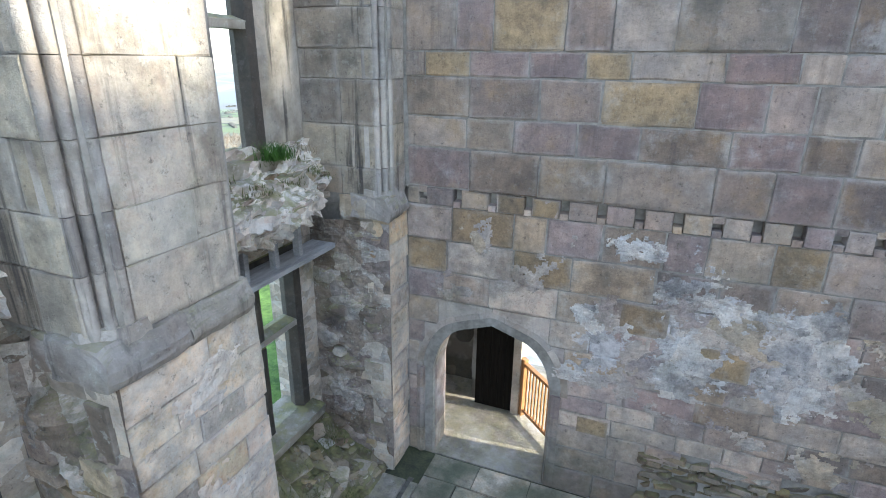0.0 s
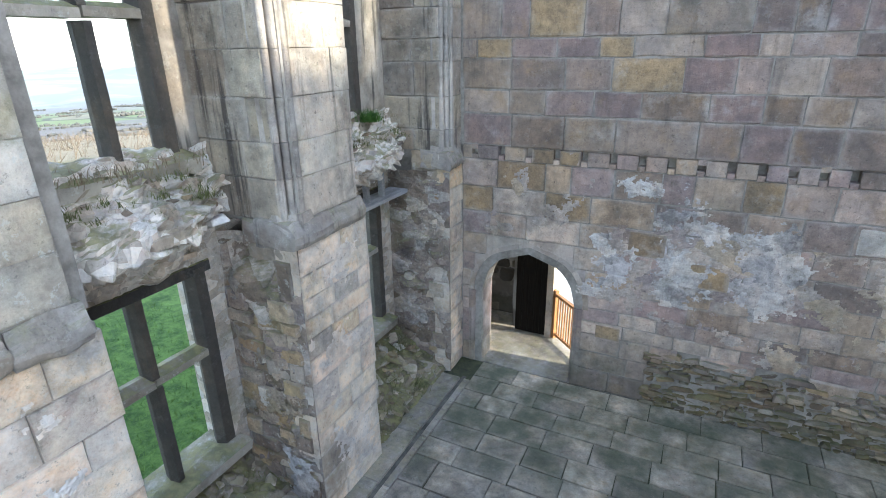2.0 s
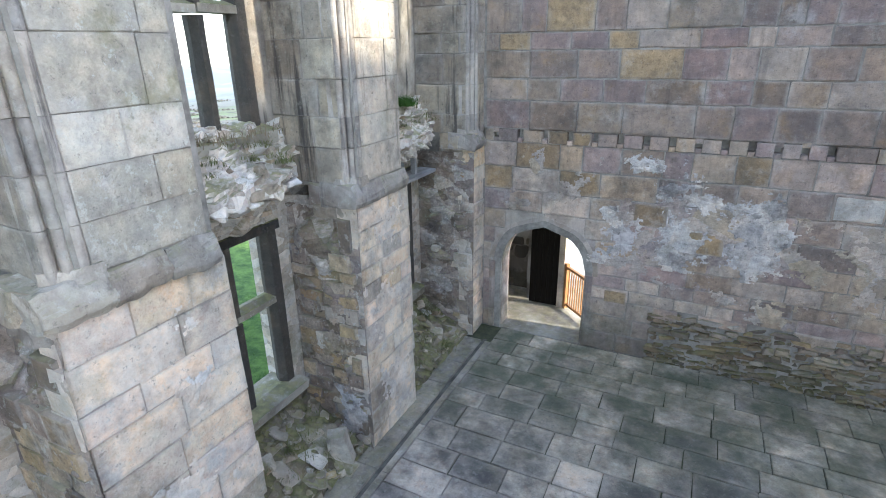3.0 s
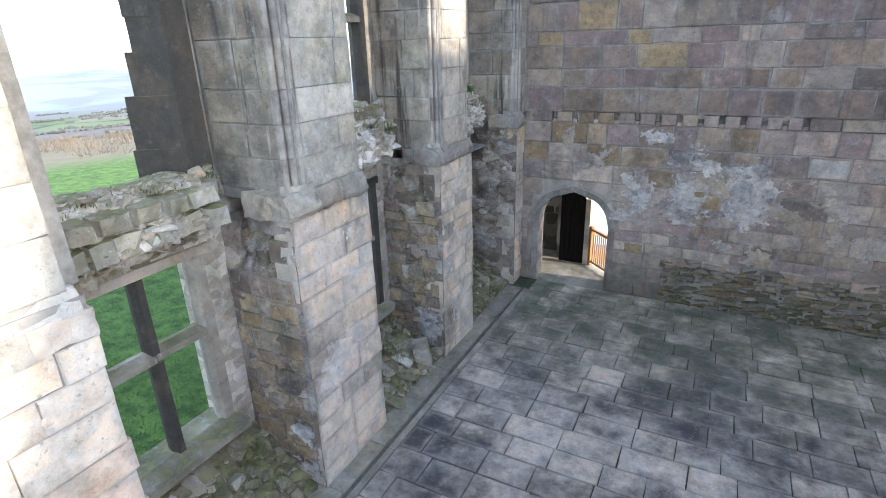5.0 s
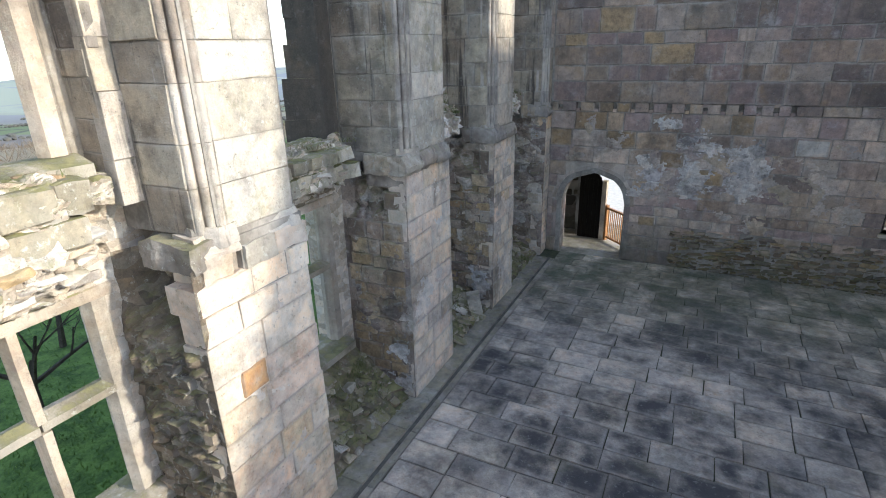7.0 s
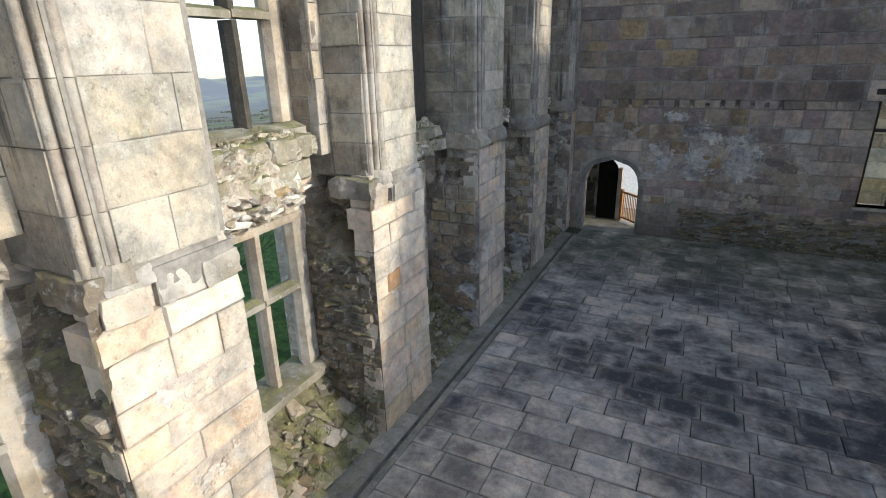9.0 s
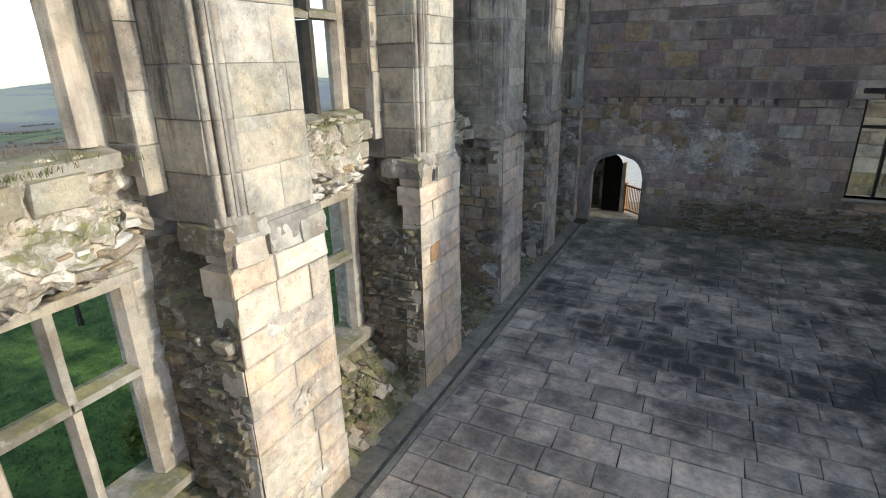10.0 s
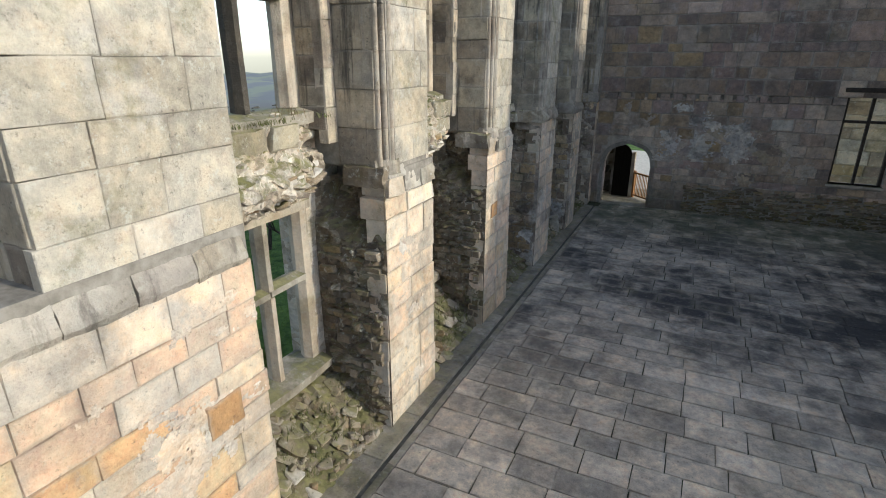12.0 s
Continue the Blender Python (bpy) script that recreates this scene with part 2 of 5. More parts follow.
core = stone("wall_core", [(0.42, 0.375, 0.32), (0.50, 0.455, 0.40), (0.35, 0.305, 0.25), (0.55, 0.515, 0.465), (0.44, 0.385, 0.32)], stain=0.5, lichen=0.5, warm=0.3, top=1.0, cells=(5.5, 5.5, 9.5), pale_amount=0.6)
lime_core = stone("lime_rich_core", [(0.60, 0.565, 0.52), (0.48, 0.43, 0.385), (0.68, 0.65, 0.61), (0.40, 0.345, 0.29), (0.55, 0.51, 0.465)], stain=0.4, lichen=0.3, warm=0.25, top=0.85, cells=(5.5, 5.5, 9.5), pale_amount=0.8)
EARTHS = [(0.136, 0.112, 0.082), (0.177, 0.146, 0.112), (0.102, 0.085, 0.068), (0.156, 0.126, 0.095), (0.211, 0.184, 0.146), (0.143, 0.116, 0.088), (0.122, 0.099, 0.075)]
# near reveals: earthy rubble, its browns lowered to deepen the shade
shaded_rubble = stone("rubble_face", EARTHS, grain=0.8, stain=0.6, lichen=0.5, warm=0.35, rough=0.6, top=0.6, cells=(5.5, 5.5, 9.0), pale_amount=0.6)
ochre_stone = stone("ochre_sandstone", [(0.27, 0.20, 0.125), (0.235, 0.175, 0.115), (0.30, 0.225, 0.14)], grain=0.8, stain=0.5, lichen=0.1, warm=0.4)
brown_block = stone("brown_walling_stone", [(0.29, 0.22, 0.145), (0.23, 0.17, 0.125), (0.34, 0.25, 0.15), (0.19, 0.15, 0.125), (0.31, 0.255, 0.205), (0.25, 0.195, 0.16), (0.38, 0.305, 0.215)], grain=0.95, stain=0.6, lichen=0.42, warm=0.4, top=0.4)
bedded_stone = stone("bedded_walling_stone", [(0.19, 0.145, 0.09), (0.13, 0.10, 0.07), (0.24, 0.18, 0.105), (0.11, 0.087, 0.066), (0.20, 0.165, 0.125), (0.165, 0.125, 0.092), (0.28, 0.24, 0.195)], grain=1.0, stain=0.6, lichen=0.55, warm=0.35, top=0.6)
earth_rock = stone("earthy_stone", [(r * 1.25, g * 1.25, q * 1.25) for r, g, q in EARTHS], stain=0.45, lichen=0.4, top=0.5)
pale_face = stone("lime_splashed_face", [(0.29, 0.25, 0.22), (0.22, 0.18, 0.15), (0.36, 0.325, 0.295), (0.16, 0.13, 0.105), (0.24, 0.20, 0.17), (0.21, 0.175, 0.16)], grain=0.8, stain=0.5, lichen=0.45, warm=0.3, top=0.6, cells=(2.6, 2.6, 4.0), pale_amount=0.6)
orange_stone = stone("orange_sandstone", [(0.50, 0.30, 0.145), (0.44, 0.27, 0.135)], stain=0.2, warm=0.3)
# shaded copy of the mullion sandstone: backlit darkness put into its colour
dark_frame = stone("shaded_mullion_stone", island=True, palette=[(0.056, 0.052, 0.048), (0.068, 0.062, 0.054), (0.046, 0.044, 0.042)], stain=0.5, lichen=0.06, streak=0.4, top=0.9, pale_amount=0.06, warm=0.15)
sill_stone = stone("mossy_sill_stone", [(0.30, 0.275, 0.21), (0.26, 0.235, 0.18)], stain=0.3, lichen=0.5, top=0.85)
frame_stone = stone("mullion_sandstone", [(0.50, 0.44, 0.35), (0.55, 0.46, 0.36), (0.44, 0.39, 0.32)], stain=0.35, lichen=0.25, streak=0.3, top=0.9)
SLABS = [(0.438, 0.396, 0.348), (0.508, 0.458, 0.401), (0.369, 0.335, 0.299), (0.577, 0.513, 0.444), (0.461, 0.413, 0.353), (0.312, 0.285, 0.257), (0.53, 0.474, 0.412), (0.392, 0.357, 0.315)]
slab_stone = stone("paving_stone", SLABS,
                   grain=0.8, stain=0.38, lichen=0.22, warm=0.12, blot=0.95, moss=((1, -3.2, 2.0, 2.0), (0.055, 0.078, 0.038), 0.78), rough=0.72)
slab_rest = stone("paving_stone_rest", SLABS,
                  grain=0.8, stain=0.38, lichen=0.22, warm=0.12, blot=0.95, island=True, moss=((1, -3.2, 2.0, 2.0), (0.055, 0.078, 0.038), 0.78), rough=0.72)


lime_coat = stone("lime_plaster", [(0.46, 0.437, 0.42), (0.52, 0.497, 0.475), (0.40, 0.375, 0.36)], cells=(2.7, 2.7, 2.7), grain=0.95, stain=0.7, lichen=0.2, warm=0.12, pale_amount=0.5)
smear_coat = stone("mortar_smear", [(0.36, 0.315, 0.285), (0.41, 0.36, 0.32), (0.31, 0.265, 0.25), (0.38, 0.32, 0.25)], cells=(1.3, 1.3, 1.3), grain=0.7, stain=0.5, lichen=0.25, warm=0.3, pale_amount=0.5)

brown_coat = stone("earthy_mortar", [(0.27, 0.215, 0.165), (0.31, 0.25, 0.20), (0.22, 0.175, 0.14)], cells=(1.6, 1.6, 1.6), grain=0.9, stain=0.5, lichen=0.35, warm=0.3, pale_amount=0.4)
wash_coat = stone("worn_limewash", [(0.60, 0.54, 0.475), (0.66, 0.61, 0.555), (0.56, 0.49, 0.42), (0.63, 0.54, 0.45)], cells=(1.6, 1.6, 1.6), grain=0.6, stain=0.35, lichen=0.15, warm=0.25, pale_amount=0.7)


def plain(name, a, b, scale, rough=0.9, strength=0.4, stretch=(1.0, 1.0, 1.0), distance=0.02):
    k = Nodes(name, rough)
    p = k.vec("MULTIPLY", k.pos(), stretch)
    f = k.noise(p, scale, 8, 0.65)
    g = k.noise(p, scale * 7, 5)
    return k.done(k.mix(k.step(k.math("ADD", k.math("MULTIPLY", f, 0.7), k.math("MULTIPLY", g, 0.3)), 0.3, 0.7), a, b), g, strength, distance)


mortar = plain("lime_mortar", (0.16, 0.145, 0.125), (0.40, 0.37, 0.33), 2.0)
joint = plain("paving_joint", (0.03, 0.032, 0.025), (0.09, 0.10, 0.05), 4.0)
kerb_stone = stone("kerb_stone", [(0.31, 0.285, 0.25), (0.40, 0.365, 0.32), (0.25, 0.23, 0.205)], grain=0.6, stain=0.6, lichen=0.25, top=0.35)
gutter_mat = plain("gutter_silt", (0.05, 0.05, 0.042), (0.17, 0.16, 0.135), 3.0)
# near-black, for the darkness inside the inner doorway
inner_dark = plain("passage_black", (0.006, 0.005, 0.004), (0.016, 0.013, 0.010), 6.0, 0.7, stretch=(6.0, 6.0, 0.6))
inner_dark.node_tree.nodes["Principled BSDF"].inputs["Specular IOR Level"].default_value = 0.05
orange_wood = plain("oiled_softwood", (0.34, 0.165, 0.065), (0.45, 0.235, 0.10), 5.0, 0.55, 0.15, (5.0, 5.0, 0.6))
grass_mat = plain("turf", (0.035, 0.085, 0.014), (0.085, 0.19, 0.03), 1.3, strength=0.9, distance=0.08)
blade_mat = plain("grass_blade", (0.06, 0.08, 0.025), (0.19, 0.19, 0.08), 9.0)
dry_mat = plain("dry_stalk", (0.16, 0.125, 0.08), (0.33, 0.27, 0.18), 6.0)
scrub_mat = plain("scrub_twig", (0.10, 0.078, 0.055), (0.21, 0.165, 0.115), 0.4)
lawn_mat = plain("lawn_blade", (0.05, 0.11, 0.02), (0.17, 0.27, 0.06), 3.0)
bark = plain("bark", (0.03, 0.027, 0.022), (0.09, 0.08, 0.065), 9.0)
# passage stone, darkened in colour for the shade of the enclosed passage
dim_passage_stone = stone("dim_passage_stone", [(0.06, 0.056, 0.045), (0.085, 0.078, 0.06), (0.05, 0.046, 0.04)], stain=0.4, pale_amount=0.04, warm=0.1)
gravel = plain("pale_gravel", (0.46, 0.43, 0.37), (0.66, 0.62, 0.55), 6.0)
tan_wall = plain("tan_render", (0.30, 0.25, 0.19), (0.45, 0.39, 0.31), 1.5)
grey_board = plain("weathered_board", (0.22, 0.22, 0.22), (0.42, 0.42, 0.42), 4.0, stretch=(3.0, 0.5, 3.0))
rust = plain("dark_iron", (0.02, 0.017, 0.015), (0.06, 0.045, 0.035), 8.0, 0.6)


def country():
    """Fields, hedges and woods of the valley, by place, with haze in the far colour."""
    k = Nodes("countryside", 0.95)
    p = k.pos()
    near = k.n.new("ShaderNodeVectorMath")
    near.operation = "LENGTH"
    k.l.new(p, near.inputs[0])
    dist = near.outputs["Value"]
    v = k.n.new("ShaderNodeTexVoronoi")
    v.inputs["Scale"].default_value = 0.006
    k.put(v.inputs["Vector"], p)
    s = k.n.new("ShaderNodeSeparateColor")
    k.l.new(v.outputs["Color"], s.inputs[0])
    fields = k.ramp(s.outputs[0], [(0, (0.10, 0.14, 0.055)), (0.3, (0.13, 0.165, 0.075)), (0.55, (0.18, 0.165, 0.11)), (0.7, (0.11, 0.145, 0.06)), (0.85, (0.16, 0.14, 0.105))], "CONSTANT")
    e = k.n.new("ShaderNodeTexVoronoi")
    e.feature = "DISTANCE_TO_EDGE"
    e.inputs["Scale"].default_value = 0.006
    k.put(e.inputs["Vector"], p)
    fields = k.mix(k.math("SUBTRACT", 1.0, k.step(e.outputs["Distance"], 0.02, 0.05)), fields, (0.06, 0.065, 0.045))
    woods = k.mix(k.noise(p, 0.03, 6), (0.10, 0.095, 0.085), (0.17, 0.16, 0.15))
    fields = k.mix(k.step(k.noise(p, 0.0022, 6, 0.65), 0.45, 0.53), fields, woods)
    # distance haze mixed into the land's colour, paler and bluer
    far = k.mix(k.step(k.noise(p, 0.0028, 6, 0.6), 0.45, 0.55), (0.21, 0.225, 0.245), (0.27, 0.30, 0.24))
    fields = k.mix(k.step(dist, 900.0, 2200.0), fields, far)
    scrub = k.mix(k.noise(p, 0.6, 7, 0.7), (0.12, 0.10, 0.065), (0.28, 0.24, 0.16))
    turf = k.mix(k.step(k.noise(p, 2.2, 10, 0.75), 0.36, 0.64), (0.04, 0.085, 0.016), (0.13, 0.22, 0.045))
    ground = k.mix(k.step(dist, 30.0, 40.0), turf, scrub)
    colour = k.mix(k.step(dist, 130.0, 190.0), ground, fields)
    return k.done(colour, k.noise(p, 14, 5), 0.8, 0.06)


country_mat = country()


# ---- building blocks ----
def mesh_of(bm, name, *mats, smooth=False):
    me = bpy.data.meshes.new(name)
    bmesh.ops.recalc_face_normals(bm, faces=bm.faces)
    bm.to_mesh(me)
    bm.free()
    for m in mats:
        me.materials.append(m)
    if smooth:
        me.polygons.foreach_set("use_smooth", [True] * len(me.polygons))
    return me


def part(name, bm, material, parent, label=""):
    ob = new(name, mesh_of(bm, name, material))
    ob.parent = parent
    return tagged(ob, label) if label else ob


def piece(name, me, parent, m):
    """One more object on a shared mesh."""
    ob = new(name, me)
    ob.parent = parent
    ob.matrix_basis = m
    return ob


def box(bm, a, b, turn=None):
    """A box from corner a to corner b."""
    a, b = Vector(a), Vector(b)
    m = Matrix.Translation((a + b) / 2) @ Matrix.Diagonal((*(b - a), 1))
    return bmesh.ops.create_cube(bm, size=1, matrix=(turn @ m) if turn else m)["verts"]


def prism(bm, outline, axis, a, b):
    """An outline of (p, q) drawn out from a to b along an axis."""
    def at(p, q, s):
        return {"x": (s, p, q), "y": (p, s, q), "z": (p, q, s)}[axis]
    lo = [bm.verts.new(at(p, q, a)) for p, q in outline]
    hi = [bm.verts.new(at(p, q, b)) for p, q in outline]
    bm.faces.new(lo)
    bm.faces.new(hi[::-1])
    for i in range(len(lo)):
        j = (i + 1) % len(lo)
        bm.faces.new((lo[i], hi[i], hi[j], lo[j]))


def worn(bm, amount, scale, seed=0.0, cuts=0):
    """Roughens a mesh by noise."""
    if cuts:
        bmesh.ops.subdivide_edges(bm, edges=bm.edges, cuts=cuts, use_grid_fill=True)
    for v in bm.verts:
        v.co += noise.noise_vector(v.co * scale + Vector((seed, seed, seed))) * amount


def block_mesh(aspect, seed, mat, rough=1.0):
    """A dressed block: unit length, height and depth, its worn front at y = 0."""
    r = random.Random(seed)
    bm = bmesh.new()
    cx, cz = 0.03 * rough, 0.03 * rough * aspect
    nx, nz = (5 if aspect < 2 else 6), 4
    xs = [-0.5, -0.5 + cx] + [-0.5 + (i + 1) / (nx - 3) for i in range(nx - 4)] + [0.5 - cx, 0.5]
    zs = [-0.5, -0.5 + cz, 0.5 - cz, 0.5]
    grid = []
    for i, x in enumerate(xs):
        col = []
        for j, z in enumerate(zs):
            edge = i in (0, nx - 1) or j in (0, nz - 1)
            corner = i in (0, nx - 1) and j in (0, nz - 1)
            y = 0.24 * r.uniform(0.5, 1.7) if corner else 0.15 * r.uniform(0.2, 1.5) if edge else r.uniform(-0.06, 0.06)
            k = 0.45 if edge else 0.7
            col.append(bm.verts.new((x + r.uniform(-1, 1) * cx * k, y * rough, z + r.uniform(-1, 1) * cz * k)))
        grid.append(col)
    for i in range(nx - 1):
        for j in range(nz - 1):
            bm.faces.new((grid[i][j], grid[i + 1][j], grid[i + 1][j + 1], grid[i][j + 1]))
    ring = [grid[i][0] for i in range(nx)] + [grid[nx - 1][j] for j in range(1, nz)] + [grid[i][nz - 1] for i in range(nx - 2, -1, -1)] + [grid[0][j] for j in range(nz - 2, 0, -1)]
    back = [bm.verts.new((v.co.x, 1.0, v.co.z)) for v in ring]
    for i in range(len(ring)):
        j = (i + 1) % len(ring)
        bm.faces.new((ring[i], back[i], back[j], ring[j]))
    return mesh_of(bm, "block", mat)


def rock_mesh(seed, mat, n=15):
    """An angular stone of unit size."""
    r = random.Random(seed)
    bm = bmesh.new()
    for _ in range(n):
        v = Vector([r.uniform(-1, 1) for _ in range(3)])
        v = Vector([math.copysign(abs(c) ** 0.45, c) for c in v]) * r.uniform(0.42, 0.55)
        bm.verts.new(v)
    bmesh.ops.convex_hull(bm, input=bm.verts)
    bmesh.ops.delete(bm, geom=[v for v in bm.verts if not v.link_faces], context="VERTS")
    bmesh.ops.dissolve_limit(bm, angle_limit=radians(14), verts=bm.verts[:], edges=bm.edges[:])
    bmesh.ops.bevel(bm, geom=bm.edges[:], offset=0.055, segments=1, affect="EDGES")
    return mesh_of(bm, "rock", mat)


BLOCKS = {}


def block_for(length, height, mat, rough=1.0):
    a = min((0.6, 1.0, 1.6, 2.4, 3.4), key=lambda q: abs(math.log(q * height / length)))
    key = (a, mat.name, rng.randrange(4), rough)
    if key not in BLOCKS:
        BLOCKS[key] = block_mesh(a, hash((a, key[2], rough)) % 9999, mat, rough)
    return BLOCKS[key]


ROCKS = {}


def rock_for(mat):
    key = (mat.name, rng.randrange(9))
    if key not in ROCKS:
        ROCKS[key] = rock_mesh(key[1] * 31 + 5, mat)
    return ROCKS[key]


def courses(z0, z1, lo, hi):
    rows, z = [], z0
    while z < z1 - 0.12:
        h = rng.uniform(lo, hi)
        if z1 - z - h < lo * 0.7:
            h = z1 - z
        rows.append((z, min(z + h, z1)))
        z += h
    return rows


X, Y, Z = Vector((1, 0, 0)), Vector((0, 1, 0)), Vector((0, 0, 1))


def frame_of(o, u, inward, uc, zc, length, depth, height, back=0.0, tilt=0.0):
    m = Matrix.Identity(4)
    at = Vector(o) + u * uc + Z * zc + inward * back
    turn = Matrix.Rotation(tilt, 3, inward)
    for i, c in enumerate((turn @ u * length, inward * depth, turn @ Z * height)):
        m.col[i][:3] = c
    m.translation = at
    return m


def masonry(parent, o, u, inward, u0, u1, rows, lo, hi, mat, depth=0.12, spans=None, ragged=(0.0, 0.0), proud=0.012, rough=1.0, name="stone", gap=0.008):
    """Lays rows of blocks from u0 to u1 along u; spans(z0, z1) gives the stretches left open to them."""
    for z0, z1 in rows:
        for a, b in (spans(z0, z1) if spans else [(u0, u1)]):
            a += rng.uniform(-1, 1) * ragged[0]
            b += rng.uniform(-1, 1) * ragged[1]
            s = a
            while s < b - 0.05:
                w = rng.uniform(lo, hi) * (0.75 + 0.7 * (z1 - z0) / 0.35 * 0.45)
                if b - s - w < lo * 0.6:
                    w = b - s
                e = min(s + w, b)
                m = frame_of(o, u, inward, (s + e) / 2, (z0 + z1) / 2, e - s - gap, depth, z1 - z0 - gap, rng.uniform(-proud, proud), rng.uniform(-0.006, 0.006))
                piece(name, block_for(e - s, z1 - z0, mat, rough), parent, m)
                s = e


def rubble(parent, o, u, inward, u0, u1, z0, z1, mat, size=(0.1, 0.22), depth=0.11, out=0.03, spans=None, long=(1.1, 2.9), tilt=0.12):
    """Rough walling of small uneven stones."""
    z = z0
    while z < z1 - 0.04:
        h = rng.uniform(*size)
        for a, b in (spans(z, z + h) if spans else [(u0, u1)]):
            s = a - rng.uniform(0, 0.1)
            while s < b:
                w = h * rng.uniform(*long)
                if s + w > b + 0.06:
                    w = max(b - s, 0.08)
                m = frame_of(o, u, inward, s + w / 2, z + h / 2 + rng.uniform(-0.02, 0.02), w * 1.1, depth * rng.uniform(0.7, 1.3), h * 1.15, rng.uniform(-out, out * 0.6) + depth * 0.3, rng.uniform(-tilt, tilt))
                piece("stone", rock_for(mat), parent, m)
                s += w
        z += h


def lumps(u, v, seed, size=1.0):
    """Relief of bedded stones: depth into the wall at (u, v)."""
    p = Vector((u * 4.2 / size, v * 7.5 / size, seed))
    p += noise.noise_vector(p * 0.9) * 0.45
    dist, at = noise.voronoi(p)
    body = min((dist[1] - dist[0]) * 2.2, 1.0)
    own = noise.cell(at[0] * 7.3 + Vector((0.5, 0.5, 0.5)))
    return -0.045 * body - 0.05 * own * body + 0.05 * noise.noise(Vector((u * 2.1, v * 1.6, seed + 5))) + 0.018 * noise.noise(Vector((u * 17, v * 21, seed)))


def rubble_sheet(parent, o, u, inward, width, height, seed, mat, name="rubble_face", amount=1.0, z0=0.0, size=1.0, cave=0.0):
    """An eroded face of small bedded stones, hollowed out under its top."""
    nu, nv = int(width / 0.022), int(height / 0.022)
    vs, fs = [], []
    for i in range(nu + 1):
        for j in range(nv + 1):
            s, z = width * i / nu, z0 + height * j / nv
            rim = min(1.0, 6 * min(i, nu - i) / nu)
            q = Vector((s * 6.0, z * 8.0, seed))
            rough = (0.03 * noise.noise(q) + 0.02 * noise.noise(q * 3.1)) / size + 0.1 * max(0.0, noise.noise(Vector((s * 2.6, z * 3.0, seed + 9))) - 0.08) ** 0.6
            low = height - (0.6 if cave < 0.5 else 0.8) + 0.32 * noise.noise(Vector((s * 2.0, seed, 0.0))) + 0.15 * noise.noise(Vector((s * 6.0, seed, 3.0)))
            hollow = cave * min(max((z - low) / 0.24, 0.0), 1.0) * (0.75 + 0.4 * noise.noise(Vector((s * 3.0, z * 3.0, seed))))
            vs.append(Vector(o) + u * s + Z * z + inward * ((lumps(s, z, seed, size) + rough) * amount * rim + hollow * min(1.0, rim * 1.3)))
    for i in range(nu):
        for j in range(nv):
            q = i * (nv + 1) + j
            fs.append((q, q + nv + 1, q + nv + 2, q + 1))
    me = bpy.data.meshes.new(name)
    me.from_pydata(vs, [], fs)
    me.materials.append(mat)
    ob = new(name, me)
    ob.parent = parent
    return ob


def heap(parent, n, where, size, mat, name="stone", flat=1.0):
    """Fallen stones; where(i) gives a place on the support."""
    for i in range(n):
        s = rng.uniform(*size)
        x, y, z = where(i)
        m = Matrix.LocRotScale((x, y, z + s * 0.04), Euler([rng.uniform(-0.5, 0.5) * flat, (rng.uniform(-0.5, 0.5) if flat == 1.0 else 0.45), rng.uniform(0, 6.3) if flat == 1.0 else rng.uniform(-0.4, 0.4)]), (s * rng.uniform(0.9, 1.6), s, s * rng.uniform(0.45, 0.8) * flat))
        piece(name, rock_for(mat), parent, m)


def join_pieces(parent, test, name, mat):
    """Joins the single stones of a parent that pass the test into one mesh."""
    vs, fs = [], []
    for ob in [o for o in parent.children if o.name.split(".")[0] == "stone" and test(o.matrix_basis.translation)]:
        k = len(vs)
        vs += [ob.matrix_basis @ v.co for v in ob.data.vertices]
        fs += [[k + i for i in p.vertices] for p in ob.data.polygons]
        bpy.data.objects.remove(ob)
    me = bpy.data.meshes.new(name)
    me.from_pydata(vs, [], fs)
    me.materials.append(mat)
    ob = new(name, me)
    ob.parent = parent
    return tagged(ob, kind="stuff")


def tuft(name, label, spots, height, mat, blades=26, spread=0.09, droop=0.5):
    """Blades of grass growing at the spots."""
    bm = bmesh.new()
    for x, y, z in spots:
        for _ in range(blades):
            a, h = rng.uniform(0, 6.28), height * rng.uniform(0.4, 1.1)
            p = Vector((x + rng.gauss(0, spread), y + rng.gauss(0, spread), z - 0.02))
            d = Vector((math.cos(a), math.sin(a), 0))
            side = Vector((-d.y, d.x, 0)) * 0.005
            mid, tip = p + Z * h * 0.6 + d * h * droop * 0.3, p + Z * h * 0.9 + d * h * droop
            q = [bm.verts.new(c) for c in (p - side, p + side, mid + side * 0.7, mid - side * 0.7, tip)]
            bm.faces.new(q[:4])
            bm.faces.new((q[3], q[2], q[4]))
    return tagged(new(name, mesh_of(bm, name, mat)), label, "grass", kind="stuff")


# ---- plan ----
PIERS = [(-4.4, -3.05), (-8.05, -6.5), (-11.85, -10.3), (-15.65, -14.15), (-20.85, -18.05), (-24.4, -22.95)]   # along the window wall, near and far end
WALL_X, OUT_X = -1.2, -1.7                       # inside and outside of the thin wall that holds the windows
TOP = 9.0

# ---- far wall with the doorway ----
DOOR_L, DOOR_R, SPRING, APEX = 0.41, 2.13, 1.55, 2.4


def arch(x, grow=0.0):
    """Height of the door's low pointed arch at x."""
    s = abs((x - (DOOR_L + DOOR_R) / 2) / ((DOOR_R - DOOR_L) / 2 + grow))
    return SPRING + (APEX + grow - SPRING) * (1 - 0.34 * s) * max(0.0, 1 - max(0.0, (s - 0.5) / 0.5) ** 2.2) ** 0.5 if s < 1 else 0.0


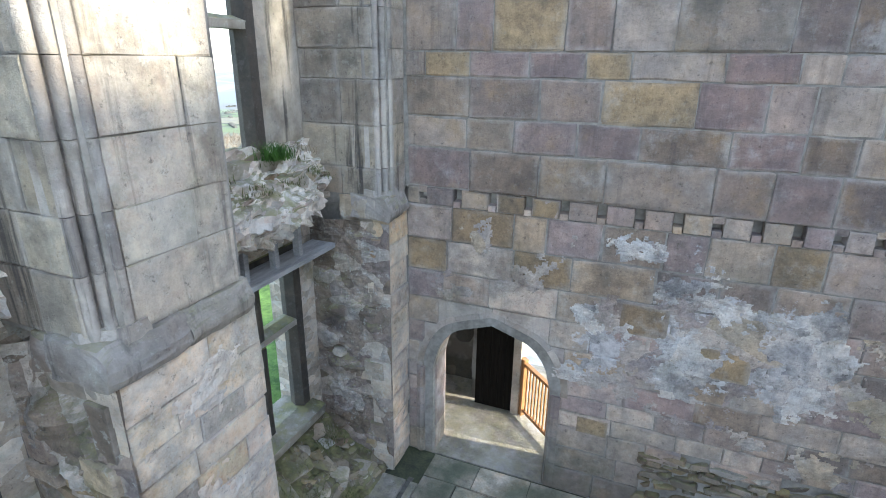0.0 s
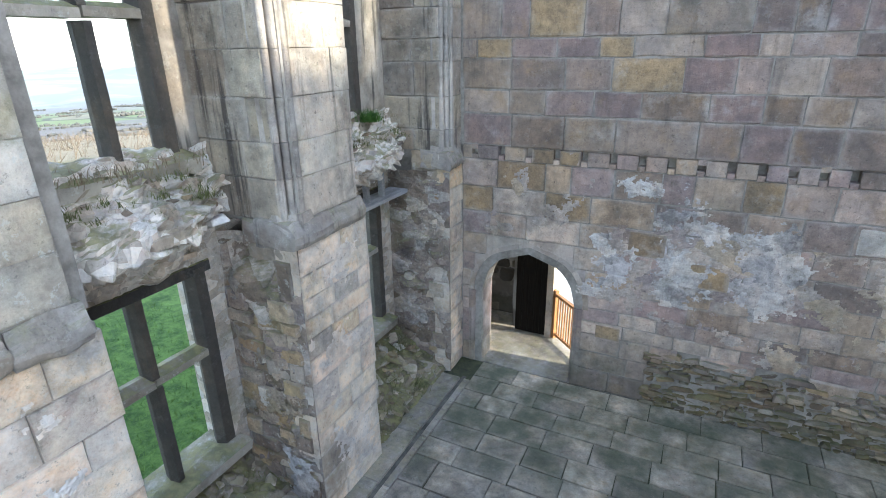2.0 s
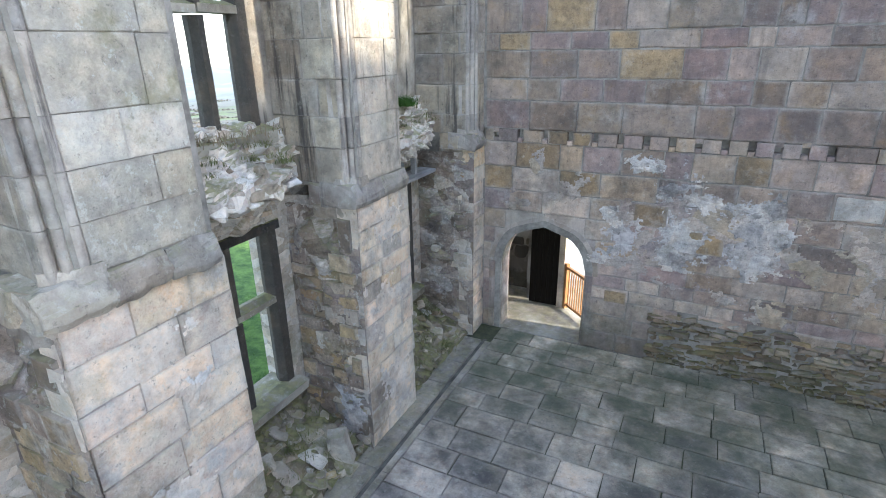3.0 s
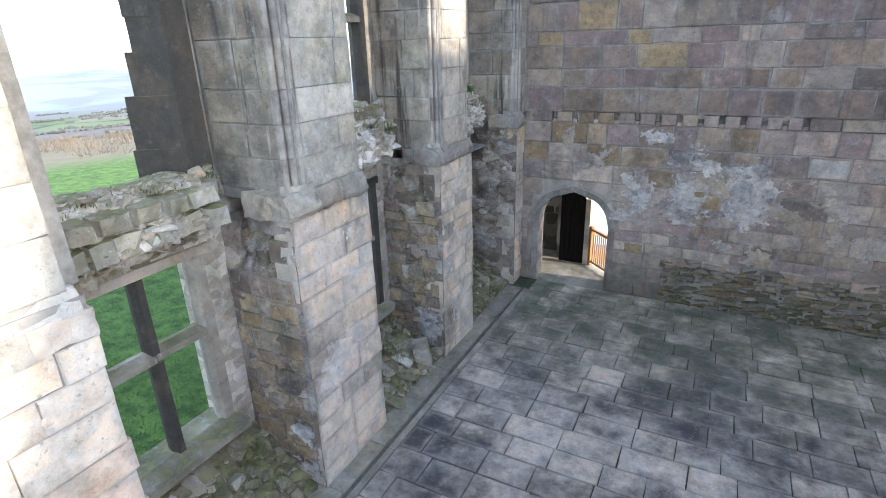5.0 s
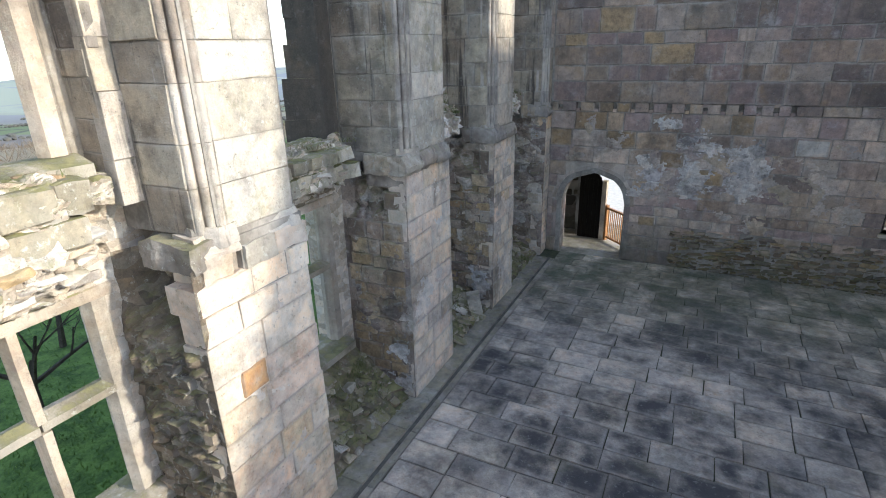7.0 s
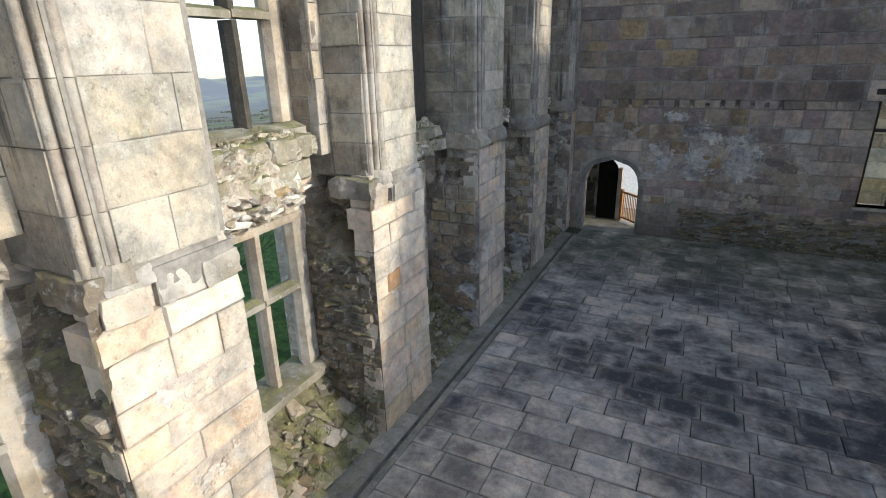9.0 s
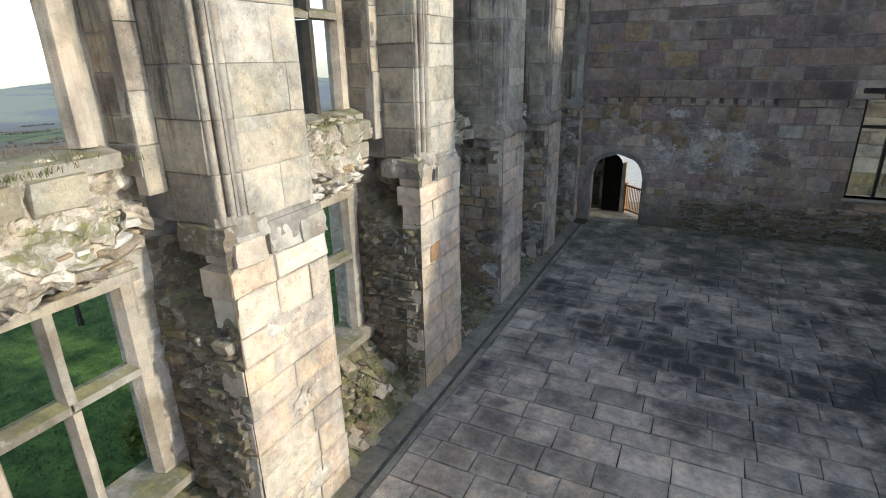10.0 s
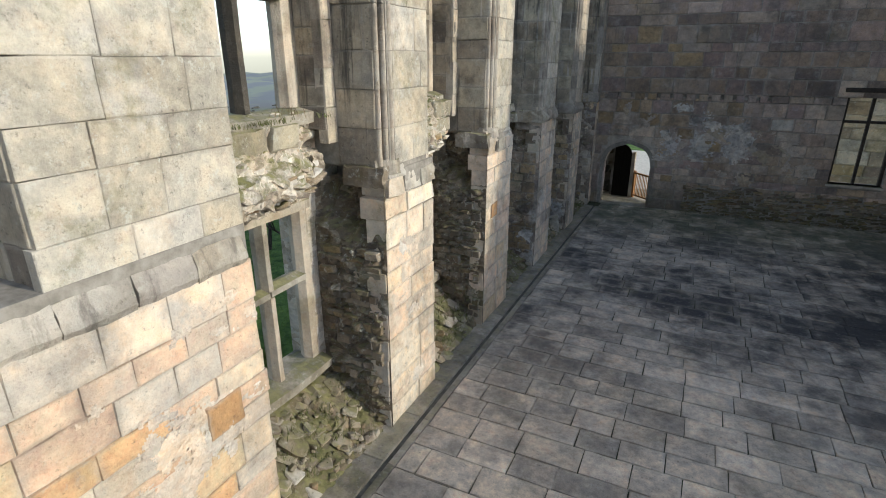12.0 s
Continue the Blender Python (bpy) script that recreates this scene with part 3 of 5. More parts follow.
FAR_TOP, WIN_L, WIN_R, WIN_B, WIN_T, RIGHT_X = 10.2, 7.8, 9.3, 1.5, 4.5, 10.0
HOLE_B, HOLE_T = 4.06, 4.3
bm = bmesh.new()
n_arc = 24
outline = [(-1.65, -0.3), (DOOR_L - 0.02, -0.3), (DOOR_L - 0.02, SPRING)]
outline += [(DOOR_L + (DOOR_R - DOOR_L) * i / n_arc, arch(DOOR_L + (DOOR_R - DOOR_L) * i / n_arc) + 0.02) for i in range(1, n_arc)]
outline += [(DOOR_R + 0.02, SPRING), (DOOR_R + 0.02, -0.3), (WIN_L, -0.3), (WIN_L, HOLE_B), (-1.65, HOLE_B)]
prism(bm, outline, "y", 0.02, 0.5)
box(bm, (-1.65, 0.15, HOLE_B), (WIN_L, 0.5, HOLE_T))
box(bm, (-1.65, 0.02, HOLE_T), (WIN_L, 0.5, FAR_TOP))
box(bm, (WIN_L, 0.02, -0.3), (RIGHT_X + 1, 0.5, WIN_B))
box(bm, (WIN_L, 0.02, WIN_T), (RIGHT_X + 1, 0.5, FAR_TOP))
box(bm, (WIN_R, 0.02, WIN_B), (RIGHT_X + 1, 0.5, WIN_T))
box(bm, (DOOR_R + 0.03, 0.5, -0.3), (WIN_L, 0.63, FAR_TOP))
wall_far = tagged(new("wall_north", mesh_of(bm, "wall_north", mortar)), "tall grey and ochre sandstone wall with joist holes", "wall", kind="structure")


ERODED_X, ERODED_Z = 3.45, 1.12                   # where the foot of the wall has weathered into thin courses


def far_spans(z0, z1):
    cut = [(0.0, 0.0)]
    if z0 < APEX + 0.2:
        zc = (z0 + z1) / 2
        reach = [x * 0.02 for x in range(-5, 130) if arch(x * 0.02, 0.25) > max(z0, SPRING) + 0.01]
        if zc <= SPRING:
            cut.append((DOOR_L - 0.17, DOOR_R + 0.14))
        elif reach:
            cut.append((min(reach), max(reach)))
    if z0 < 1.05:
        cut.append((ERODED_X, RIGHT_X))
    if z1 > WIN_B + 0.1 and z0 < WIN_T - 0.1:
        cut.append((WIN_L, WIN_R))
    out, s = [], 0.0
    for a, b in sorted(cut):
        if a - s > 0.12:
            out.append((s, a))
        s = max(s, b)
    if RIGHT_X - s > 0.12:
        out.append((s, RIGHT_X))
    return out


low_rows = [(0.0, 0.4), (0.4, 0.76), (0.76, ERODED_Z), (ERODED_Z, 1.36), (1.36, 1.62), (1.62, 1.95), (1.95, 2.3), (2.3, 2.7), (2.7, 3.12)]
masonry(wall_far, (0, 0, 0), X, Y, 0, RIGHT_X, low_rows, 0.42, 0.85, far_stone, spans=far_spans, rough=0.85, proud=0.012, gap=0.01)
# stones cut to the arch of the doorway
for z0, z1 in low_rows:
    if (z0 + z1) / 2 > SPRING and z0 < APEX + 0.2:
        for side in (range(-5, 64), range(64, 135)):
            line = [(x * 0.02, max(arch(x * 0.02, 0.25), z0)) for x in side if z0 + 0.01 < arch(x * 0.02, 0.25) < z1 - 0.015]
            if len(line) > 2:
                bm = bmesh.new()
                prism(bm, [(line[0][0], z1 - 0.008)] + line + [(line[-1][0], z1 - 0.008)], "y", rng.uniform(-0.008, 0.006), 0.14)
                part("stone", bm, far_stone, wall_far)
# large squared blocks, course by course
COURSED = [(3.12, 3.58, (0.0, 0.58, 1.52, 2.27, 3.26, 3.95, 4.5, 5.2, 5.8, 6.5, 7.1, WIN_L)), (3.58, HOLE_B, (0.0, 0.65, 1.5, 1.92, 2.59, 3.3, 3.75, 4.4, 4.9, 5.5, 6.2, 6.7, 7.3, WIN_L)),
           (HOLE_T, 4.83, (0.0, 0.88, 1.77, 2.55, 3.69, 4.24, 4.83, 5.4, 6.1, 6.6, 7.5, 8.2, 9.1, RIGHT_X)), (4.83, 5.22, (0.0, 0.82, 1.43, 2.18, 2.87, 3.77, 4.44, 4.91, 5.43, 6.2, 6.9, 7.5, 8.4, 9.3, RIGHT_X)),
           (5.22, 5.7, (0.0, 0.85, 1.71, 2.41, 3.39, 4.04, 4.45, 5.05, 5.7, 6.6, 7.3, 8.1, 9.0, RIGHT_X)), (5.7, 5.99, (0.0, 0.26, 0.84, 1.56, 2.2, 2.68, 3.6, 4.25, 4.61, 5.3, 6.2, 6.8, 7.7, 8.6, RIGHT_X)),
           (5.99, 6.58, (0.0, 0.66, 1.12, 1.95, 2.45, 3.08, 4.12, 4.59, 4.93, 5.31, 6.0, 6.9, 7.4, 8.3, 9.2, RIGHT_X))]
OCHRE = ((3.12, 1.52), (3.12, 0.0), (3.58, 0.65), (5.22, 2.41), (5.7, 2.2), (5.99, 1.12), (3.58, 4.4), (5.7, 0.26))
for z0, z1, ends in COURSED:
    for a, b in zip(ends, ends[1:]):
        mat = ochre_stone if (z0, a) in OCHRE else far_stone if z0 < 4 else far_upper
        piece("stone", block_for(b - a, z1 - z0, mat, 0.75), wall_far, frame_of((0, 0, 0), X, Y, (a + b) / 2, (z0 + z1) / 2, b - a - 0.014, 0.12, z1 - z0 - 0.014, rng.uniform(-0.014, 0.014), rng.uniform(-0.006, 0.006)))
masonry(wall_far, (0, 0, 0), X, Y, 0, RIGHT_X, courses(6.58, FAR_TOP, 0.3, 0.55), 0.55, 1.15, far_upper, spans=far_spans, rough=0.75, proud=0.012, gap=0.012)
masonry(wall_far, (0, 0, 0), X, Y, WIN_R, RIGHT_X, [(3.12, 3.58), (3.58, HOLE_B), (HOLE_B, HOLE_T)], 0.4, 0.7, far_stone, rough=0.85)
# the row of blocks between the joist holes
holes = [0.23 + 0.495 * i - 0.0061 * i * i for i in range(14)]
s = 0.0
for hx in holes + [None]:
    ends = [hx - 0.05] if hx else [6.2, 6.9, 7.4, WIN_L]
    for e in ends:
        piece("stone", block_for(e - s, 0.27, far_stone), wall_far, frame_of((0, 0, 0), X, Y, (s + e) / 2, (HOLE_B + HOLE_T) / 2, e - s - 0.008, 0.2, HOLE_T - HOLE_B - 0.01, rng.uniform(-0.01, 0.01)))
        s = e
    if hx and rng.random() < 0.3:
        piece("stone", block_for(0.12, 0.09, far_stone), wall_far, frame_of((0, 0, 0), X, Y, hx, HOLE_T - rng.uniform(0.01, 0.04), 0.12, 0.15, 0.09, 0.005))
    if hx:
        piece("stone", block_for(0.1, 0.08, far_stone), wall_far, frame_of((0, 0, 0), X, Y, hx, HOLE_B + 0.035, 0.104, 0.2, 0.085, 0.004))
        s = hx + 0.05
# thin eroded courses
rubble(wall_far, (0, 0, 0), X, Y, ERODED_X, RIGHT_X, -0.02, ERODED_Z, foot_stone, (0.04, 0.11), 0.2, 0.07, long=(1.6, 5.0), tilt=0.11)
join_pieces(wall_far, lambda p: p.z < ERODED_Z and p.x > ERODED_X - 0.02, "eroded_courses", foot_rest)
join_pieces(wall_far, lambda p: p.z > 6.9 or p.x > 7.2, "upper_courses", far_rest)
# blocks that still hang over the thin eroded courses at the foot of the wall
hx = ERODED_X
while hx < RIGHT_X - 0.8:
    w, h = rng.uniform(0.35, 0.8), rng.uniform(0.1, 0.34)
    piece("stone", block_for(w, h, far_stone), wall_far, frame_of((0, 0, 0), X, Y, hx + w / 2, ERODED_Z - h / 2 + 0.01, w, 0.2, h, -0.04, rng.uniform(-0.03, 0.03)))
    hx += w + (rng.uniform(0.2, 0.9) if rng.random() < 0.6 else 0.01)


def plaster(parent, o, u, inward, name, x0, x1, z0, z1, cover, seed, mat, cell=0.019):
    """A thin uneven coat left on the wall in patches, with a ragged outline."""
    nx, nz = int((x1 - x0) / cell), int((z1 - z0) / cell)
    keep, verts, faces = {}, [], []

    def amount(x, z):
        q = Vector((x * 1.5, seed, z * 1.9))
        f = min(x - x0, x1 - x, (z - z0) * 1.2, (z1 - z) * 1.2)
        return 0.62 * noise.noise(q) + 0.36 * noise.noise(q * 2.7) + 0.22 * noise.noise(q * 7.0) + 0.1 * noise.noise(q * 17.0) + min(f * 0.9, 0.4) - 0.4 + cover

    def corner(i, j):
        if (i, j) not in keep:
            x, z = x0 + i * cell, z0 + j * cell
            q = Vector((x, seed, z))
            keep[i, j] = len(verts)
            lift = 0.006 + min(max(amount(x, z), 0.0) * 0.07, 0.016) + 0.007 * noise.noise(q * 9) + 0.004 * noise.noise(q * 27)
            verts.append(Vector(o) + u * (x + 0.014 * noise.noise(q * 31)) + Z * (z + 0.014 * noise.noise(q * 37 + X)) - inward * lift)
        return keep[i, j]
    for i in range(nx):
        for j in range(nz):
            if amount(x0 + (i + 0.5) * cell, z0 + (j + 0.5) * cell) > 0:
                faces.append((corner(i, j), corner(i + 1, j), corner(i + 1, j + 1), corner(i, j + 1)))
    me = bpy.data.meshes.new(name)
    me.from_pydata(verts, [], faces)
    me.materials.append(mat)
    ob = new(name, me)
    ob.parent = parent
    return ob


plaster(wall_far, (0, 0, 0), X, Y, "lime_plaster", 3.15, 5.6, 1.9, 3.55, 0.12, 3.0, lime_coat)
plaster(wall_far, (0, 0, 0), X, Y, "lime_plaster", 2.15, 3.2, 1.85, 3.05, 0.06, 8.0, lime_coat)
plaster(wall_far, (0, 0, 0), X, Y, "lime_plaster", 2.5, 4.3, 3.4, 4.03, -0.02, 12.0, lime_coat)
plaster(wall_far, (0, 0, 0), X, Y, "mortar_smear", 2.3, 7.6, 1.1, 3.6, -0.1, 21.0, smear_coat, 0.024)
plaster(wall_far, (0, 0, 0), X, Y, "mortar_smear", 0.05, 2.4, 2.45, 4.0, -0.14, 33.0, smear_coat, 0.024)
# arch ring and moulded jambs of the doorway
for i in range(9):
    t0, t1 = i / 9, (i + 1) / 9
    for g0, g1, front in ((0.0, 0.075, 0.09), (0.075, 0.17, 0.035), (0.17, 0.26, -0.012)):
        bm = bmesh.new()
        steps = 5
        ring_in, ring_out = [], []
        for j in range(steps + 1):
            a = math.pi * (1 - (t0 + (t1 - t0) * (j / steps * 0.985 + 0.0075)))
            x = (DOOR_L + DOOR_R) / 2 + math.cos(a) * ((DOOR_R - DOOR_L) / 2 + g0)
            xo = (DOOR_L + DOOR_R) / 2 + math.cos(a) * ((DOOR_R - DOOR_L) / 2 + g1)
            ring_in.append((x, max(arch(x, g0), SPRING)))
            ring_out.append((xo, max(arch(xo, g1), SPRING)))
        prism(bm, ring_in + ring_out[::-1], "y", front + rng.uniform(0, 0.01), 0.497 if g0 == 0 else 0.3)
        worn(bm, 0.01, 4, g0)
        part("arch_stone", bm, far_stone if g0 > 0.1 else far_upper, wall_far)
for z0, z1 in courses(0.0, SPRING, 0.28, 0.45):
    for x0, x1 in ((DOOR_L - 0.26, DOOR_L), (DOOR_R, DOOR_R + 0.17)):
        bm = bmesh.new()
        if x0 < DOOR_L:
            prism(bm, [(x0, 0.05), (x0, -0.03), (x0 + 0.06, -0.05), (x0 + 0.10, -0.03), (x0 + 0.12, 0.03), (x0 + 0.17, 0.02), (x0 + 0.2, 0.09), (x1, 0.12), (x1, 0.497), (x0, 0.497)], "z", z0 + 0.004, z1 - 0.004)
        else:
            prism(bm, [(x0, 0.497), (x0, 0.06), (x0 + 0.05, -0.015), (x1, -0.02), (x1, 0.497)], "z", z0 + 0.004, z1 - 0.004)
        part("jamb_stone", bm, far_stone, wall_far)

# ---- window in the far wall ----
window_far = tagged(new("window_far"), "tall dark iron window frame with mullion and transom", "window", kind="structure")
for nm, a, b in (("window_frame", (WIN_L, 0.2, WIN_B), (WIN_L + 0.09, 0.34, WIN_T)), ("window_frame", (WIN_R - 0.09, 0.2, WIN_B), (WIN_R, 0.34, WIN_T)),
                 ("mullion", (8.5, 0.21, WIN_B), (8.59, 0.33, WIN_T - 0.1)), ("transom", (WIN_L + 0.09, 0.22, 3.5), (WIN_R - 0.09, 0.32, 3.59)),
                 ("lintel", (WIN_L - 0.12, -0.06, WIN_T - 0.02), (WIN_R + 0.1, 0.4, WIN_T + 0.12)), ("window_sill", (WIN_L - 0.04, -0.04, WIN_B - 0.09), (WIN_R + 0.04, 0.4, WIN_B))):
    bm = bmesh.new()
    box(bm, a, b)
    bmesh.ops.bevel(bm, geom=bm.edges[:], offset=0.012, segments=1, affect="EDGES")
    part(nm, bm, rust if nm != "window_sill" else frame_stone, window_far)
bm = bmesh.new()
box(bm, (7.2, 4.2, -0.3), (14.0, 4.6, 6.0))
worn(bm, 0.04, 2, 3.0, cuts=5)
back_room = tagged(new("wall_beyond", mesh_of(bm, "wall_beyond", core)), "tan stone wall of the ruin beyond the window", "wall", kind="structure")
masonry(back_room, (7.2, 4.17, 0), X, Y, 0, 6.5, courses(0, 6, 0.4, 0.6), 0.7, 1.2, rubble_stone)

# ---- walkway behind the doorway ----
bm = bmesh.new()
box(bm, (-2.6, 0.02, -0.35), (2.35, 3.2, -0.012))
walkway = tagged(new("walkway", mesh_of(bm, "walkway", kerb_stone)), "pale stone walkway behind the arched doorway", "walkway", kind="structure")
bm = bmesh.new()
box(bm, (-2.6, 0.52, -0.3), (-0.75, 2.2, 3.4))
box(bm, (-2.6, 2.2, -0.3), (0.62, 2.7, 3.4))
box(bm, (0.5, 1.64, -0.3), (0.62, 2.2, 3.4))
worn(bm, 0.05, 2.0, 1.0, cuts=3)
side_wall = tagged(new("wall_passage", mesh_of(bm, "wall_passage", dim_passage_stone)), "dark rough stone wall beside the passage", "wall", kind="structure")
rubble(side_wall, (-0.6, 2.2, 0), X, Y, 0, 1.15, 0, 3.2, dim_passage_stone, (0.2, 0.36), 0.14, 0.03)
# slab added out of view to keep daylight off the passage
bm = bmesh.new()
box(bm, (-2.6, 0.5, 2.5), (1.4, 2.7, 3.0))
tagged(new("ceiling", mesh_of(bm, "ceiling", dim_passage_stone)), "unseen stone slab added over the passage to shade it", "ceiling", kind="structure")
# black leaf put where the inner pointed doorway opens on a dark passage
bm = bmesh.new()
leaf = [(0.60, 0.0), (0.60, 2.02), (0.72, 2.12), (0.9, 2.16), (1.08, 2.1), (1.22, 1.94), (1.28, 1.75), (1.28, 0.0)]
prism(bm, leaf, "y", 1.5, 1.57)
dark_leaf = tagged(new("door"), "near-black leaf with a pointed head, standing in for a dark passage", "door")
part("dark_leaf", bm, inner_dark, dark_leaf)
for i in range(5):
    bm = bmesh.new()
    box(bm, (0.62 + i * 0.132, 1.485, 0.02), (0.745 + i * 0.132, 1.502, 1.9 if i < 4 else 1.72))
    part("dark_strip", bm, inner_dark, dark_leaf)
bm = bmesh.new()
prism(bm, [(1.28, 1.44), (1.41, 1.44), (1.43, 1.6), (1.36, 1.64), (1.28, 1.62)], "z", 0.0, 1.86)
worn(bm, 0.008, 5, 2.0, cuts=2)
part("door_post", bm, frame_stone, dark_leaf, "pale worn stone post")

railing = tagged(new("railing"), "orange oiled timber railing with upright balusters", "railing")
ra, rb = Vector((1.47, 1.5, 0)), Vector((2.34, 0.66, 0))
along = (rb - ra).normalized()
turn = Matrix.Translation(ra) @ Matrix.Rotation(math.atan2(along.y, along.x), 4, "Z")
length = (rb - ra).length
for nm, a, b in [("post", (-0.06, -0.045, 0), (0.05, 0.045, 1.12)), ("top_rail", (0.05, -0.04, 1.0), (length, 0.04, 1.06)), ("bottom_rail", (0.05, -0.025, 0.08), (length, 0.025, 0.14))] + [
        ("baluster", (0.1 + i * 0.088, -0.014, 0.14), (0.128 + i * 0.088, 0.014, 1.0)) for i in range(int((length - 0.1) / 0.088))]:
    bm = bmesh.new()
    box(bm, a, b, turn)
    bmesh.ops.bevel(bm, geom=bm.edges[:], offset=0.005, segments=1, affect="EDGES")
    part(nm, bm, orange_wood, railing)
side_rail = tagged(new("railing"), "orange oiled timber railing along the walkway edge", "railing")
for nm, a, b in [("post", (2.36, 0.56, 0), (2.45, 0.64, 1.12))]:
    bm = bmesh.new()
    box(bm, a, b)
    part(nm, bm, orange_wood, side_rail)

# ---- window wall: piers and bays ----
bays = [(PIERS[0][1], -0.58)] + [(PIERS[i + 1][1], PIERS[i][0]) for i in range(len(PIERS) - 1)]     # far edge of the nearer pier, near edge of the farther


JAMBS = ((0.34, 0.84), (0.26, 0.34), (0.34, 0.25), (0.12, 0.14), (0.2, 0.28), (0.2, 0.34))      # from the pier's near end to the jambs, lower and upper row


def window_y(bay):
    """Jambs of a bay's windows: lower left and right, upper left and right."""
    low, up = JAMBS[bays.index(bay)]
    return max(bay[1] - low - 1.62, bay[0] + 0.06), bay[1] - low, max(bay[1] - up - 1.5, bay[0] + 0.1), bay[1] - up


LOW_B, LOW_T, UP_B, UP_T = 1.14, 3.5, 4.9, 8.3
wall_w = tagged(new("wall_west"), "ruined sandstone wall with piers and two rows of windows", "wall", kind="structure")
for bay in bays:
    lo_l, lo_r, up_l, up_r = window_y(bay)
    up_b = 4.36 if bay == bays[2] else UP_B - 0.1
    bm = bmesh.new()
    a, b = bay[0] - 0.1, bay[1] + 0.1
    for c in (((a, -0.4), (b, LOW_B - 0.1)), ((a, LOW_B - 0.1), (lo_l, LOW_T + 0.1)), ((lo_r, LOW_B - 0.1), (b, LOW_T + 0.1)), ((a, LOW_T + 0.1), (b, up_b)),
              ((a, up_b), (up_l, UP_T)), ((up_r, up_b), (b, UP_T)), ((a, UP_T), (b, TOP))):
        far = min(b + 0.62, -0.02) if c[1][0] == b and c[0][1] < 4.0 else c[1][0]
        box(bm, (OUT_X if c[1][1] < 4.5 else -1.42, c[0][0], c[0][1]), (WALL_X, far, c[1][1]))
        if c[1][1] == up_b:
            part("bay_wall", bm, core, wall_w)
            bm = bmesh.new()
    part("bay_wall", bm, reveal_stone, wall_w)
SET_IN = (0.0, 0.0, 0.13, 0.26, 0.12, 0.0, 0.0)        # how far the upper pier stands in from the lower one's near end
LEDGE = (3.96, 3.86, 3.96, 3.84, 3.84, 3.68)        # underside of the string course
for n, (yn, yf) in enumerate([(-0.58, 0.02)] + PIERS):
    bm = bmesh.new()
    box(bm, (OUT_X, yn + 0.18, -0.3), (-0.02, yf - 0.02, 2.95))
    box(bm, (OUT_X, yn + (0.62 if n else 0.2), 2.95), (-0.02, yf - 0.02, 4.05))
    yn += 1.14 if n == 5 else SET_IN[n]
    box(bm, (OUT_X, yn + 0.16, 4.05), (-0.05, yf - 0.16 if n else yf, TOP))
    box(bm, (-1.42, yn + 0.03, 4.1), (-0.18, yf + 0.05 if n else yf, TOP))
    if n in (3, 4):
        box(bm, (-1.42, yn - 0.2, 4.6), (-0.79, yf + 0.1, TOP))
    part("pier_core", bm, mortar, wall_w)


def moulding(f, wear):
    """Profile of the pier's corner: three worn rolls with deep quirks between them."""
    for a, b, size in ((0.02, 0.3, 0.04), (0.36, 0.64, 0.052), (0.7, 0.98, 0.046)):
        if a <= f <= b:
            return size * wear * math.sin(math.pi * (f - a) / (b - a)) ** 0.6 - 0.012
    return -0.04


